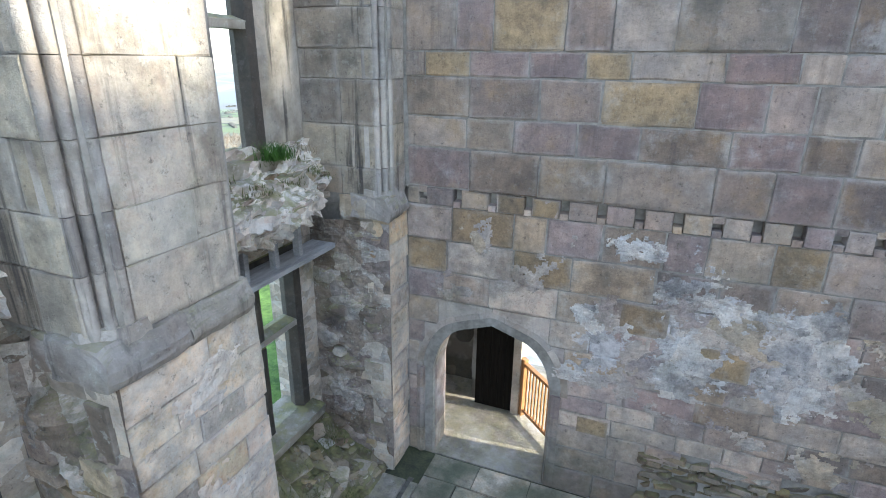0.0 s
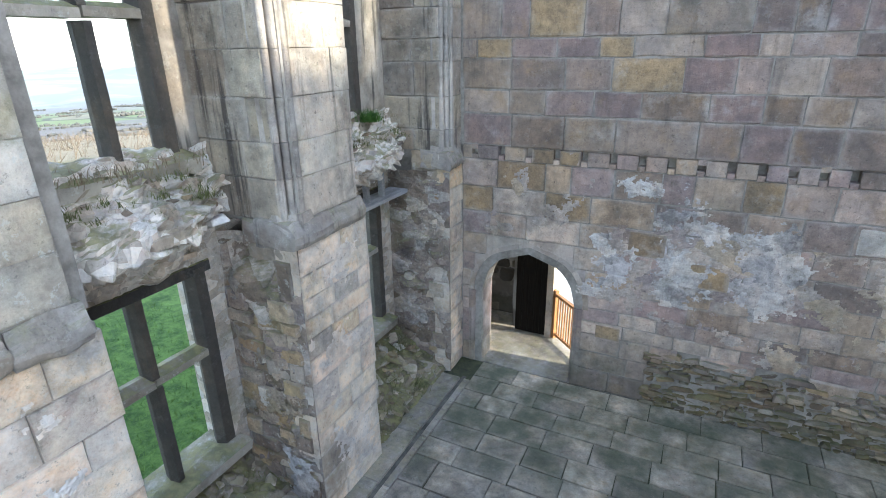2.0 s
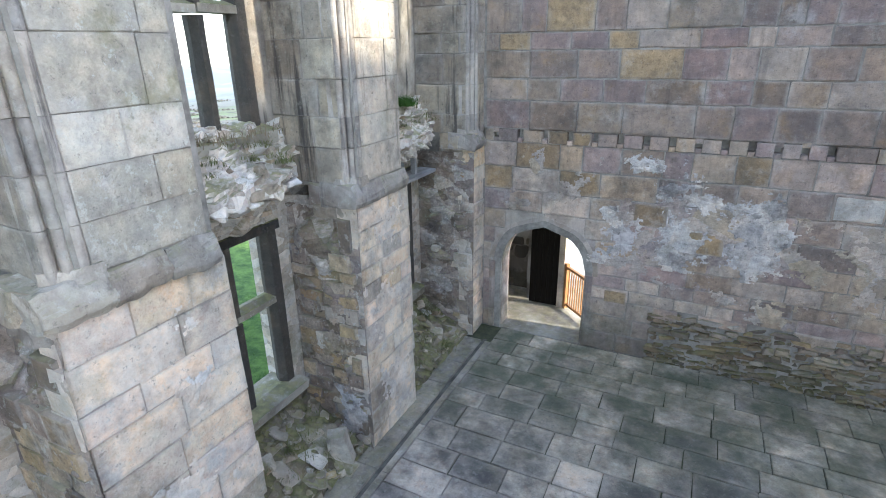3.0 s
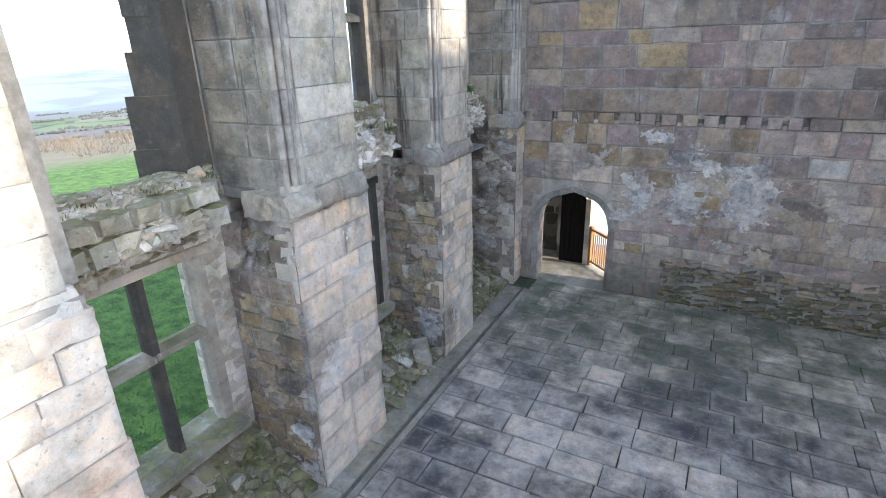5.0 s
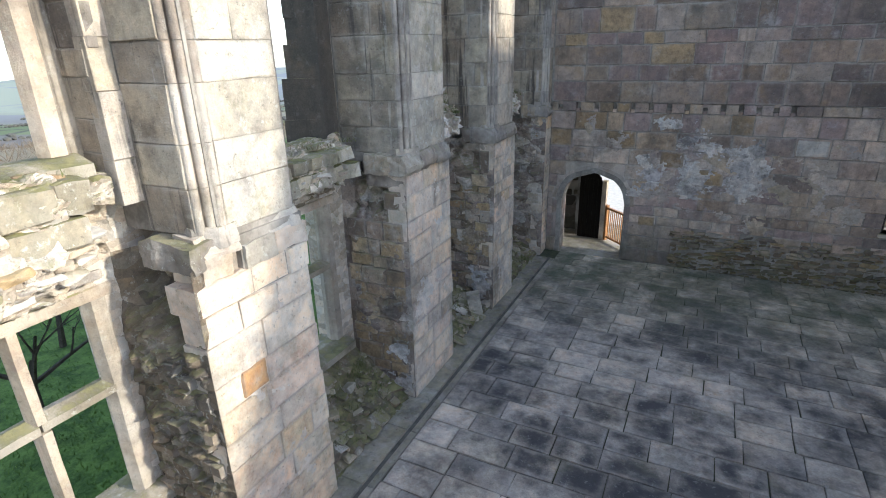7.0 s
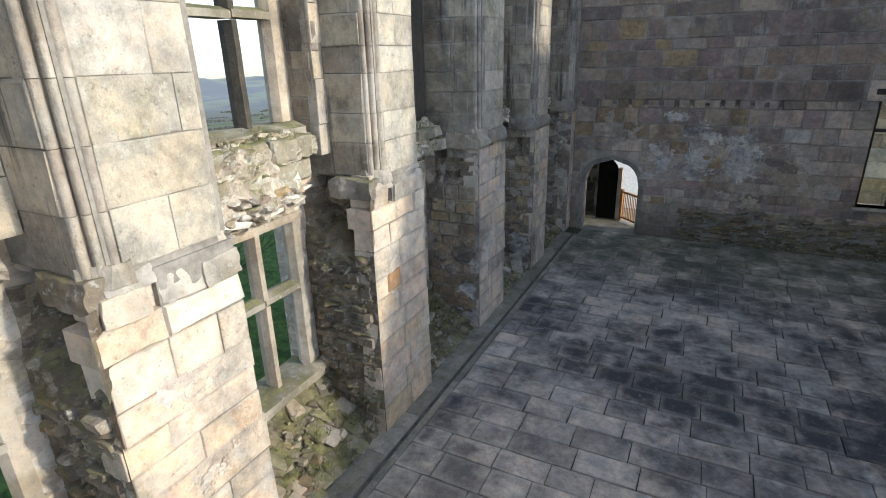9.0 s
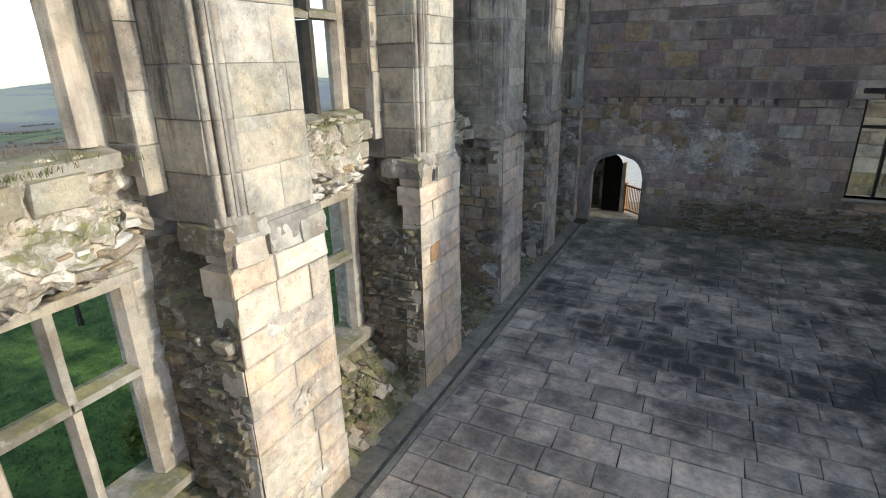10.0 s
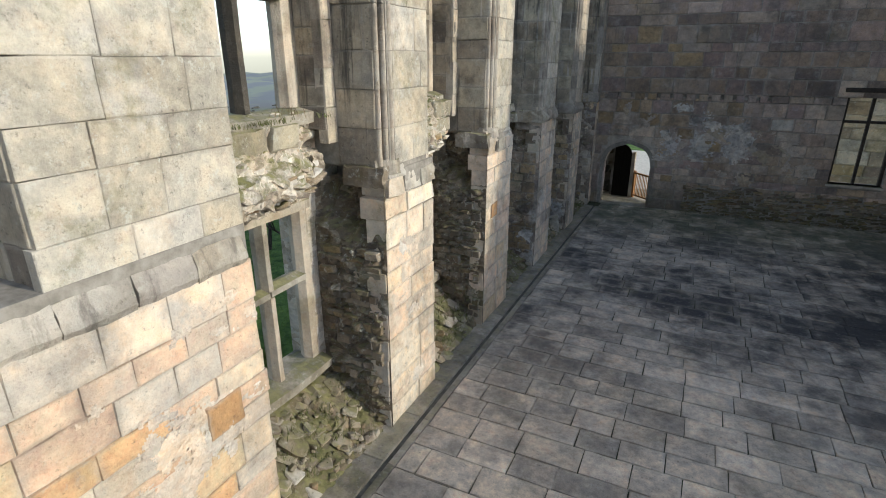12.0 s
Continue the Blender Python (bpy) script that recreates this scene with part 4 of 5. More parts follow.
def pier(yn, yf, n):
    """Ashlar front, rubble reveal, weathered ledge, and the moulded upper pier."""
    root = tagged(new("pier"), "cream sandstone wall pier with moulded upper corner and rough rubble reveal" if n else "weathered corner pier beside the arched doorway", "pier", "piers of the window wall", "structure")
    half = yf - yn
    # lower front
    zl, broken = LEDGE[n], n in (3, 4)
    masonry(root, (0, yn, 0), Y, -X, 0, half, courses(0.0, 3.4 if broken else zl + 0.02, *((0.24, 0.42) if n < 2 else (0.28, 0.48) if n < 5 else (0.24, 0.38))), *((0.34, 0.8) if n < 2 else (0.42, 0.9) if n < 5 else (0.34, 0.66)), pier_stone if n < 5 else peach_stone, ragged=(0.035, 0.03), depth=0.32, rough=0.36, gap=0.005 if n < 5 else 0.002, proud=0.009 if n < 5 else 0.005)
    if broken:
        # what is left of the wall head where the string course has gone
        masonry(root, (0, yn, 0), Y, -X, 0.0, half, [(3.4, 3.7)], 0.45, 0.7, pier_stone, depth=0.4, rough=0.75, gap=0.006, proud=0.012)
        for z0, z1, ends in ((3.7, 3.95, (0.14, 0.5, 0.64, 1.08, half)), (3.93, 4.13, (0.2, 0.62, 1.0, half - 0.06))):
            for i, (a, b) in enumerate(zip(ends, ends[1:])):
                bm = bmesh.new()
                out = -0.09 if (z0, i) in ((3.7, 1), (3.93, 1)) else rng.uniform(-0.025, 0.02)
                box(bm, (-0.42, yn + a, z0), (out, yn + b, z1))
                bmesh.ops.subdivide_edges(bm, edges=bm.edges, cuts=7, use_grid_fill=True)
                for v in bm.verts:
                    if v.co.z > 3.95:
                        v.co.x -= (v.co.z - 3.95) * 0.45 if v.co.x > -0.3 else 0
                worn(bm, 0.03, 3.3, n * 2.7 + z0)
                worn(bm, 0.014, 12.0, n * 2.7 + z0)
                part("broken_stone", bm, rng.choice((pier_stone, lichen_stone, pier_stone)), root)
    # what is left of limewash and mortar on the face
    cover, coat = ((-0.2, smear_coat), (0.0, wash_coat), (-0.26, wash_coat), (-0.24, wash_coat), (-0.2, wash_coat), (-0.14, wash_coat))[n]
    plaster(root, (0, yn, 0), Y, -X, "limewash", 0.02 if n < 5 else 0.9, half - 0.02, 0.1, zl - 0.04 if not broken else 3.36, cover, n * 5.3, coat, 0.022)
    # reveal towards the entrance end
    rubble_sheet(root, (-1.22, yn - 0.005, 0), X, Y, 1.24, 3.9, n * 3.7 + 1.0, shaded_rubble if n > 2 else pale_face, size=2.3 if n < 3 else 1.15, amount=1.0 if n < 3 else 1.35, cave=0.0 if n == 0 else 0.3 if n < 3 else 0.54)
    if n in (1, 2):
        for z0, z1 in courses(0.25, 3.2, 0.15, 0.3):
            a = 0.02 + rng.uniform(0, 0.12)
            while a < 0.96:
                w = min(rng.uniform(0.2, 0.5), 1.14 - a)
                if rng.random() < 0.9:
                    m = frame_of((-1.2, yn, 0), X, Y, a + w / 2, (z0 + z1) / 2, w - 0.02, 0.2, z1 - z0 - 0.015, rng.uniform(-0.065, -0.02), rng.uniform(-0.04, 0.04))
                    piece("stone", block_for(w, z1 - z0, rng.choice((brown_block, brown_block, ochre_stone)) if n == 2 else rng.choice((brown_block, brown_block, rubble_stone)), 1.0), root, m)
                a += w
        plaster(root, (-1.2, yn - 0.06, 0), X, Y, "lime_plaster", 0.5, 1.2, 0.15, 1.1, 0.12, n * 4.1, lime_coat)
        plaster(root, (-1.2, yn - 0.055, 0), X, Y, "mortar_smear", 0.1, 1.2, 0.4, 3.3, -0.12 if n == 1 else -0.2, n * 6.7, brown_coat)
    elif n > 2:
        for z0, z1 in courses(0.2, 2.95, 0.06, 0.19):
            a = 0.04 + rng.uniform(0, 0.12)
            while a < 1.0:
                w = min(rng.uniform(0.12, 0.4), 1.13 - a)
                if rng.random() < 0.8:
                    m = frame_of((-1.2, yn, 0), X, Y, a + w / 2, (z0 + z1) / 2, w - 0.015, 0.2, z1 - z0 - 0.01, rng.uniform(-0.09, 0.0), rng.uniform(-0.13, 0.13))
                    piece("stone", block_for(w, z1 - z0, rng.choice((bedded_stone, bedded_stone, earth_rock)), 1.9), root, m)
                a += w
    for q in range(6 if n > 2 else 5):
        w, h, z = rng.uniform(0.14, 0.42), rng.uniform(0.08, 0.22), rng.uniform(0.15, 3.1)
        piece("stone", rock_for(rubble_stone if n < 3 else earth_rock), root, frame_of((-1.2, yn, 0), X, Y, rng.uniform(0.1, 0.95), z, w, rng.uniform(0.1, 0.18), h, rng.uniform(-0.01, 0.05), rng.uniform(-0.15, 0.15)))
    for z0, z1 in courses(0.0, 3.7, 0.3, 0.5):
        if n < 3 and rng.random() < 0.7:
            w = rng.uniform(0.15, 0.34)
            piece("stone", block_for(w, z1 - z0, rubble_stone if n < 3 else earth_rock, 1.25), root, frame_of((0, yn, 0), X, Y, -0.105 - w / 2, (z0 + z1) / 2, w, 0.14, z1 - z0 - 0.02, rng.uniform(-0.04, 0.02)))
    # ledge: sloping string course, chipped
    parts = 0 if broken else max(1, round(half / 0.62))
    for a in range(parts):
        s0, s1 = yn - 0.06 + a * half / parts, yn - 0.06 + (a + 1) * half / parts
        bm = bmesh.new()
        d = 0.035 if n == 5 else 0.0
        prism(bm, [(-0.5, zl), (0.04 - d, zl), (0.07 - d, zl + 0.06), (0.065 - d, zl + 0.13), (-0.02, zl + 0.28), (-0.5, zl + 0.3)], "y", s0 + 0.006, s1 - 0.006)
        bmesh.ops.subdivide_edges(bm, edges=bm.edges, cuts=6, use_grid_fill=True)
        worn(bm, 0.035 if n < 5 else 0.014, 3.0, n * 3.1 + a)
        worn(bm, 0.022 if n < 5 else 0.014, 11.0, n * 3.1 + a)
        part("ledge_stone", bm, upper_stone, root)
    for q, (z0, z1, reach) in enumerate(((zl - 0.2, zl, 0.06), (zl, zl + 0.27, 0.02 if broken else 0.14))[1 if broken else 0:]):
        bm = bmesh.new()
        prism(bm, [(-0.7, yn + 0.06 - reach * 0.6), (-0.3, yn + 0.08 - reach), (-0.03, yn + 0.06), (-0.03, yn + 0.34), (-0.7, yn + 0.34)], "z", z0, z1)
        bmesh.ops.subdivide_edges(bm, edges=bm.edges, cuts=8, use_grid_fill=True)
        worn(bm, 0.05, 4.0, n * 1.7 + q)
        worn(bm, 0.018, 12.0, n * 1.7 + q)
        part("broken_corbel", bm, bedded_stone if n > 2 else rubble_stone, root)
    # upper front, set a little back
    yn += SET_IN[n]
    rows = courses(zl + 0.28, TOP, *((0.34, 0.56) if n < 5 else (0.3, 0.46)))
    uf = half - (0.12 if 0 < n < 5 else 0.0) - SET_IN[n]
    masonry(root, (-0.03, yn, 0), Y, -X, 0.27 if n != 5 else 1.06, uf, rows, *((0.34, 0.78) if n < 5 else (0.34, 0.66)), upper_stone if n < 2 else lichen_stone, depth=0.1, rough=0.45, gap=0.005, proud=0.006, ragged=(0.0 if n != 5 else 0.04, 0.0))
    if n == 5:
        yn += 1.06
    if n != 5:
        # corner cut back and worked into rolls, one stone a course
        pa, pb, pn = Vector((-0.025, yn + 0.27)), Vector((-0.15, yn)), Vector((0.9, -0.43))
        for z0, z1 in rows:
            bm = bmesh.new()
            wear = rng.uniform(0.8, 1.0)
            out = []
            for i in range(61):
                f = i / 60
                q = pa.lerp(pb, f) + pn * moulding(f, wear)
                out.append((q.x, q.y))
            prism(bm, out + [(-0.3, yn + 0.004), (-0.3, yn + 0.27)], "z", z0 + 0.003, z1 - 0.003)
            part("shaft_stone", bm, shaft_soot if n < 3 else upper_stone, root)
        bm = bmesh.new()
        prism(bm, [(-0.32, yn - 0.02), (-0.16, yn - 0.05), (0.01, yn + 0.12), (0.02, yn + 0.34), (-0.32, yn + 0.34)], "z", zl + 0.16, zl + 0.36)
        for v in bm.verts:
            if v.co.z > zl + 0.26:
                v.co.x -= 0.035 if v.co.x > -0.2 else 0
                v.co.y += 0.035 if v.co.y < yn + 0.2 else 0
        bmesh.ops.subdivide_edges(bm, edges=bm.edges, cuts=8, use_grid_fill=True)
        worn(bm, 0.022, 5, n)
        worn(bm, 0.012, 14, n)
        part("shaft_base", bm, upper_stone, root)
    # deep reveal face and the quoins beside the window
    back = -1.2 if n < 3 or n == 5 else -0.78
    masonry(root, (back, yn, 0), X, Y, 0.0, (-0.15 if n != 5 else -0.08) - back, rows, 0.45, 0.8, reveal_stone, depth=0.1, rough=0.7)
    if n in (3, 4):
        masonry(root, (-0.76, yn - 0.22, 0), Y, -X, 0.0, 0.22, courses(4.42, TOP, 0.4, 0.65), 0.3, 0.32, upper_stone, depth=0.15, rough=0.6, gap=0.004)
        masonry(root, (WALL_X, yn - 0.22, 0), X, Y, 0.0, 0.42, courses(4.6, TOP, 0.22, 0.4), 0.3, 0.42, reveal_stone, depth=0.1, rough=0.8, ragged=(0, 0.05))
    return root


for n, (yn, yf) in enumerate([(-0.58, 0.0)] + PIERS[:5]):
    pier(yn, yf, n)


def window(bay, lower, frame=True, mat=None):
    """Mullioned stone window of two lights with a transom."""
    lo_l, lo_r, up_l, up_r = window_y(bay)
    (a, b, z0, z1, zt) = (lo_l, lo_r, LOW_B, LOW_T, 2.5) if lower else (up_l, up_r, UP_B if frame else 4.46, UP_T, 6.2)
    x = -1.3 if lower else -1.22
    root = tagged(new("window"), "weathered sandstone mullioned window, unglazed, in the lower row" if lower else "weathered sandstone mullioned window, unglazed, above a grassy ledge", "window", "windows of the ruined wall", "structure")
    mid = b - 0.81 if lower else b - (0.82, 0.64, 0.7, 0.72, 0.86, 0.8)[bays.index(bay)]
    pale = (lower and bay == bays[2]) or (not lower and mat is frame_stone)
    d = 0.24

    def bar(name, p, q, profile, axis, wear=0.008):
        bm = bmesh.new()
        prism(bm, profile, axis, p, q)
        worn(bm, wear, 4, p + q, cuts=3)
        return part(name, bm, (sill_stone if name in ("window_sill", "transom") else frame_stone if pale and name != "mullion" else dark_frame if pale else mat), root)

    def upright(y, w):
        return [(x - d / 2, y - w * 0.25), (x - d / 2, y + w * 0.25), (x, y + w / 2), (x + d / 2, y + w * 0.3), (x + d / 2, y - w * 0.3), (x, y - w / 2)]

    def level(z, w):
        return [(x - d / 2, z - w * 0.3), (x + d / 2, z - w * 0.3), (x + d / 2, z + w * 0.2), (x, z + w / 2), (x - d / 2, z + w * 0.3)]
    bar("window_sill", a - 0.1, b + 0.1, [(x - 0.35, z0 - 0.2), (x + 0.3, z0 - 0.2), (x + 0.32, z0 - 0.06), (x + 0.05, z0), (x - 0.35, z0 - 0.04)], "y", 0.03)
    if frame:
        bar("jamb", z0, z1 + 0.06, upright(b - 0.06, 0.24), "z")
        bar("jamb", z0, z1 + 0.06, upright(a + 0.06, 0.24), "z")
        bar("mullion", z0 - 0.01, zt - 0.06, upright(mid, 0.135), "z")
        bar("mullion", zt + 0.05, z1, upright(mid - 0.015, 0.135), "z")
        bar("transom", a + 0.12, mid - 0.04, level(zt, 0.17), "y")
        bar("transom", mid - 0.02, b - 0.12, level(zt + 0.015, 0.17), "y")
        bar("head", a - 0.06, b + 0.1, level(z1 + 0.07, 0.24), "y")
    else:
        for zz0, zz1 in courses(z0 - 0.22, z1, 0.35, 0.6):
            bar("jamb", zz0, zz1 + 0.012, [(x - 0.42, b - 0.12 + rng.uniform(-0.05, 0.05) - max(0.0, 5.6 - zz0) * 0.16), (x - 0.42, b + 0.3), (x + 0.05, b + 0.3), (x + 0.05, b - 0.01)], "z")
    return root


for i, bay in enumerate(bays):
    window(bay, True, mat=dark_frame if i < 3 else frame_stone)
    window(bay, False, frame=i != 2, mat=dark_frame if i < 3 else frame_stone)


# ---- broken masonry between the two rows of windows ----
def spandrel(bay, n):
    a, b = bay[0] + 0.0, bay[1] - 0.0
    crest = 4.5 if n == 2 else 4.93 if n < 3 else 4.82
    if n < 2:
        profile = [(-1.55, 3.6), (-1.15, 3.7), (-0.9, 4.02), (-0.66, 4.16), (-0.5, 4.27), (-0.5, 4.42), (-0.7, 4.55), (-0.93, 4.72), (-1.02, crest), (-1.55, crest)]
    elif n < 4:
        profile = [(-1.55, 3.56), (-1.2, 3.62), (-0.95, 3.8), (-0.74, 3.93), (-0.62, 4.02), (-0.6, 4.14), (-0.66, crest - 0.16), (-0.74, crest - 0.05), (-0.98, crest), (-1.55, crest)]
    else:
        profile = [(-1.55, 3.56), (-1.2, 3.62), (-0.9, 3.78), (-0.66, 3.92), (-0.58, 4.06), (-0.66, 4.22), (-0.84, 4.36), (-0.94, 4.5), (-1.0, crest), (-1.55, crest)]
    fine = []
    for (x0, z0), (x1, z1) in zip(profile, profile[1:]):
        k = max(1, int(math.hypot(x1 - x0, z1 - z0) / 0.03))
        fine += [(x0 + (x1 - x0) * i / k, z0 + (z1 - z0) * i / k) for i in range(k)]
    bm = bmesh.new()
    rows = []
    m = int((b - a) / 0.032)
    for i in range(m + 1):
        y = a + (b - a) * i / m
        t = i / m
        bite = 0.62 * math.exp(-((t - 0.94) / 0.13) ** 2) + 0.16 * noise.noise(Vector((y * 1.3, n, 0.0)))
        row = []
        for j, (x, z) in enumerate(fine):
            f = (x + 1.55) / 1.2
            q = Vector((x - bite * f * (1 if z < 4.5 else 0.5), y, z + (bite * 0.5 * f if z < 4.1 else -0.12 * bite * f)))
            e = lumps(y, j * 0.03, n * 2.3 + 40) * (1.4 if n < 3 else 1.1) * min(1.0, f * 2)
            q += noise.noise_vector(q * 2.6) * (0.09 if n < 3 else 0.06) + noise.noise_vector(q * 7.3) * 0.035 + noise.noise_vector(q * 19.0) * 0.016 + Vector((-e, 0, (-e if z > 4.3 else e) * 0.6))
            row.append(bm.verts.new(q))
        rows.append(row)
    for r, s in zip(rows, rows[1:]):
        for i in range(len(fine) - 1):
            bm.faces.new((r[i], s[i], s[i + 1], r[i + 1]))
    root = tagged(new("broken_masonry", mesh_of(bm, "broken_masonry", lime_core if n < 2 else core)), "broken rubble core of the wall between two windows, topped with turf", "rubble", "broken masonry of the bays", "structure")
    # stones bedded all over the broken face, from the underside to the sill
    line = [(-1.05, 3.85), (-0.85, 4.04), (-0.66, 4.16), (-0.52, 4.28), (-0.54, 4.42), (-0.7, 4.52), (-0.86, 4.62), (-0.95, 4.74), (-1.0, 4.86)] if n < 2 else [(-1.05, 3.74), (-0.9, 3.86), (-0.74, 3.94), (-0.6, 4.04), (-0.58, 4.15), (-0.82, crest)] if n < 4 else [(-1.05, 3.72), (-0.88, 3.82), (-0.7, 3.92), (-0.6, 4.04), (-0.62, 4.16), (-0.78, 4.28), (-0.9, 4.38)]
    for q, (x, z) in enumerate(line):
        y = a + 0.04
        while y < b - 0.3:
            s = rng.uniform(0.07, 0.2) * (0.8 if q > 4 else 1.0)
            t = (y - a) / (b - a)
            bite = 0.62 * math.exp(-((t - 0.94) / 0.13) ** 2) + 0.16 * noise.noise(Vector((y * 1.3, n, 0.0)))
            f = (x + 1.55) / 1.2
            px = x - bite * f * (1 if z < 4.5 else 0.5)
            pz = z + (bite * 0.5 * f if z < 4.1 else -0.12 * bite * f)
            mat = rng.choice([mossy_rock, mossy_rock, rubble_stone]) if q > 4 else rng.choice([core_block, core_block, chalky_rock, chalky_rock]) if q < 4 and n in (0, 1, 3) and rng.random() < 0.85 else rng.choice([rubble_stone, core_block, mossy_rock, core_block, brown_block] if n > 2 else [rubble_stone, rubble_stone, mossy_rock, core_block])
            piece("stone", rock_for(mat), root, Matrix.LocRotScale((px + rng.uniform(-0.1, 0.0), y + s * 0.6, pz + rng.uniform(-0.05, 0.04)),
                  Euler([rng.uniform(-0.2, 0.2), rng.uniform(-0.2, 0.3), rng.uniform(-0.3, 0.3)]), (s * 1.3, s * rng.uniform(1.2, 2.4), s * rng.uniform(0.4, 0.75))))
            y += s * (rng.uniform(1.3, 2.8) if n < 3 else rng.uniform(1.0, 1.9))
    return root


for n, bay in enumerate(bays):
    broken = spandrel(bay, n)
    if n == 2:
        masonry(broken, (-0.56, bay[0], 0), Y, -X, 0.02, (bay[1] - bay[0]) * 0.86, [(3.98, 4.24), (4.24, 4.46)], 0.26, 0.5, mossy_block, depth=0.35, rough=1.7, ragged=(0, 0.12), proud=0.05, gap=0.03)
    elif n > 1:
        # what is left of the dressed facing under the sill
        masonry(broken, (-0.62 if n == 3 else -0.88, bay[0], 0), Y, -X, 0.02, (bay[1] - bay[0]) * (0.84 if n == 3 else 0.8), [(4.2, 4.48), (4.48, 4.78)] if n == 3 else [(4.42, 4.76)], 0.4, 0.75, mossy_block, depth=0.35, rough=1.35, ragged=(0, 0.12), proud=0.03, gap=0.016)
    # loose stones in the foot of the bay
    a, b = bay
    root = tagged(new("rubble_heap"), "heap of mossy fallen stones in the window bay", "rubble", "rubble heaps in the bays")
    bm = bmesh.new()
    nx, ny = 26, int((b - a - 0.04) / 0.05)
    grid = []
    for i in range(nx + 1):
        x = -1.25 + 1.17 * i / nx
        row = []
        for j in range(ny + 1):
            y = a + 0.02 + (b - a - 0.04) * j / ny
            h = 0.04 + max(0, -0.1 - x) * 0.7
            row.append(bm.verts.new((x, y, max(h - lumps(x * 1.3, y * 0.6, n + 70) * 1.2 - 0.03, -0.03))))
        grid.append(row)
    for r, s in zip(grid, grid[1:]):
        for j in range(ny):
            bm.faces.new((r[j], s[j], s[j + 1], r[j + 1]))
    part("earth", bm, heap_earth, root, "mossy earth and mortar")
    def spot(i):
        x = -0.1 - 1.0 * rng.random()
        return x, rng.uniform(a + 0.08, b - 0.08), 0.04 + max(0, -0.08 - x) * 0.68
    heap(root, 55, spot, (0.05, 0.16), mossy_rock)
    heap(root, 22, spot, (0.06, 0.2), rubble_stone)
    heap(root, 15, spot, (0.2, 0.36), mossy_rock, flat=0.4)
    heap(root, 6, spot, (0.18, 0.34), core_block, flat=0.35)

# ---- floor ----
bm = bmesh.new()
box(bm, (-1.6, -34, -0.4), (RIGHT_X + 1, 0.05, -0.03))
floor = tagged(new("floor", mesh_of(bm, "floor", joint)), "stone-flagged hall floor with dark damp stains", "floor", kind="structure")
rest = bmesh.new()
y = -0.02
row = 0
while y > -34:
    d = rng.uniform(0.44, 0.56)
    x = 0.48 - rng.uniform(0, 0.5)
    while x < RIGHT_X:
        w = rng.uniform(0.6, 1.0)
        x0, x1 = max(x, 0.46), min(x + w, RIGHT_X)
        if x1 - x0 > 0.08:
            if x1 < 7.0 and -18.5 < y < -0.4:
                m = Matrix.Identity(4)
                m.col[0][:3], m.col[1][:3], m.col[2][:3] = (x1 - x0 - 0.017, 0, 0), (0, 0, -0.05), (0, d - 0.017, 0)
                tilt = Euler((rng.uniform(-0.006, 0.006), rng.uniform(-0.006, 0.006), 0)).to_matrix().to_4x4()
                m = Matrix.Translation(((x0 + x1) / 2, y - d / 2, rng.uniform(-0.003, 0.005))) @ tilt @ m
                piece("slab", block_for(x1 - x0, d, slab_stone, 0.8), floor, m)
            else:
                top = 0.0 + rng.uniform(-0.004, 0.004)
                q = [rest.verts.new((px, py, pz)) for pz in (-0.05, top) for px, py in ((x0 + 0.007, y - d + 0.007), (x1 - 0.007, y - d + 0.007), (x1 - 0.007, y - 0.007), (x0 + 0.007, y - 0.007))]
                rest.faces.new(q[4:])
                for i in range(4):
                    rest.faces.new((q[i], q[(i + 1) % 4], q[4 + (i + 1) % 4], q[4 + i]))
        x += w
    y -= d
tagged(part("paving", rest, slab_rest, floor), kind="stuff")
# kerb and gutter along the piers
y = -0.7
while y > -33:
    w = rng.uniform(0.7, 1.3)
    bm = bmesh.new()
    box(bm, (-0.14, y - w + 0.003, -0.05), (0.27, y - 0.006, 0.022 + rng.uniform(-0.006, 0.006)))
    bmesh.ops.bevel(bm, geom=bm.edges[:], offset=0.01, segments=1, affect="EDGES")
    part("kerb_stone", bm, kerb_stone, floor)
    bm = bmesh.new()
    box(bm, (0.35, y - w + 0.006, -0.05), (0.46, y - 0.006, 0.008))
    part("gutter_edge", bm, kerb_stone, floor)
    y -= w
bm = bmesh.new()
box(bm, (0.27, -33, -0.1), (0.35, -0.6, -0.02))
part("gutter", bm, gutter_mat, floor, "dark silted gutter channel")

# ---- unseen east wall that shapes the sun, and unseen low end wall ----
def sun_foot(y, z):
    """Height and place on the east wall in line with (0, y, z) and the low sun."""
    k = RIGHT_X / to_sun.x
    return y + to_sun.y * k, z + to_sun.z * k


bm = bmesh.new()
# top cut so low sun just reaches (place, height) on the window wall
SHADOW = [(-3.1, None), (-3.2, 5.75), (-4.5, 5.8), (-4.6, None), (-10.0, None), (-10.45, 4.6), (-10.85, 3.9), (-11.17, 3.0), (-11.47, 2.3), (-11.75, 1.5), (-12.1, 0.8), (-12.8, 0.3), (-14.0, 0.05), (-17.0, -0.15)]
outline = [(0.03, -0.3), (0.03, 13.0)] + [(sun_foot(y, 0)[0], 13.0 if z is None else sun_foot(0, z)[1]) for y, z in SHADOW] + [(-34, sun_foot(0, -0.2)[1]), (-34, -0.3)]
prism(bm, outline, "x", RIGHT_X, RIGHT_X + 0.9)
tagged(new("wall_east", mesh_of(bm, "wall_east", tan_wall)), "unseen wall, its top cut to shape the sun on the piers", "wall", kind="structure")
bm = bmesh.new()
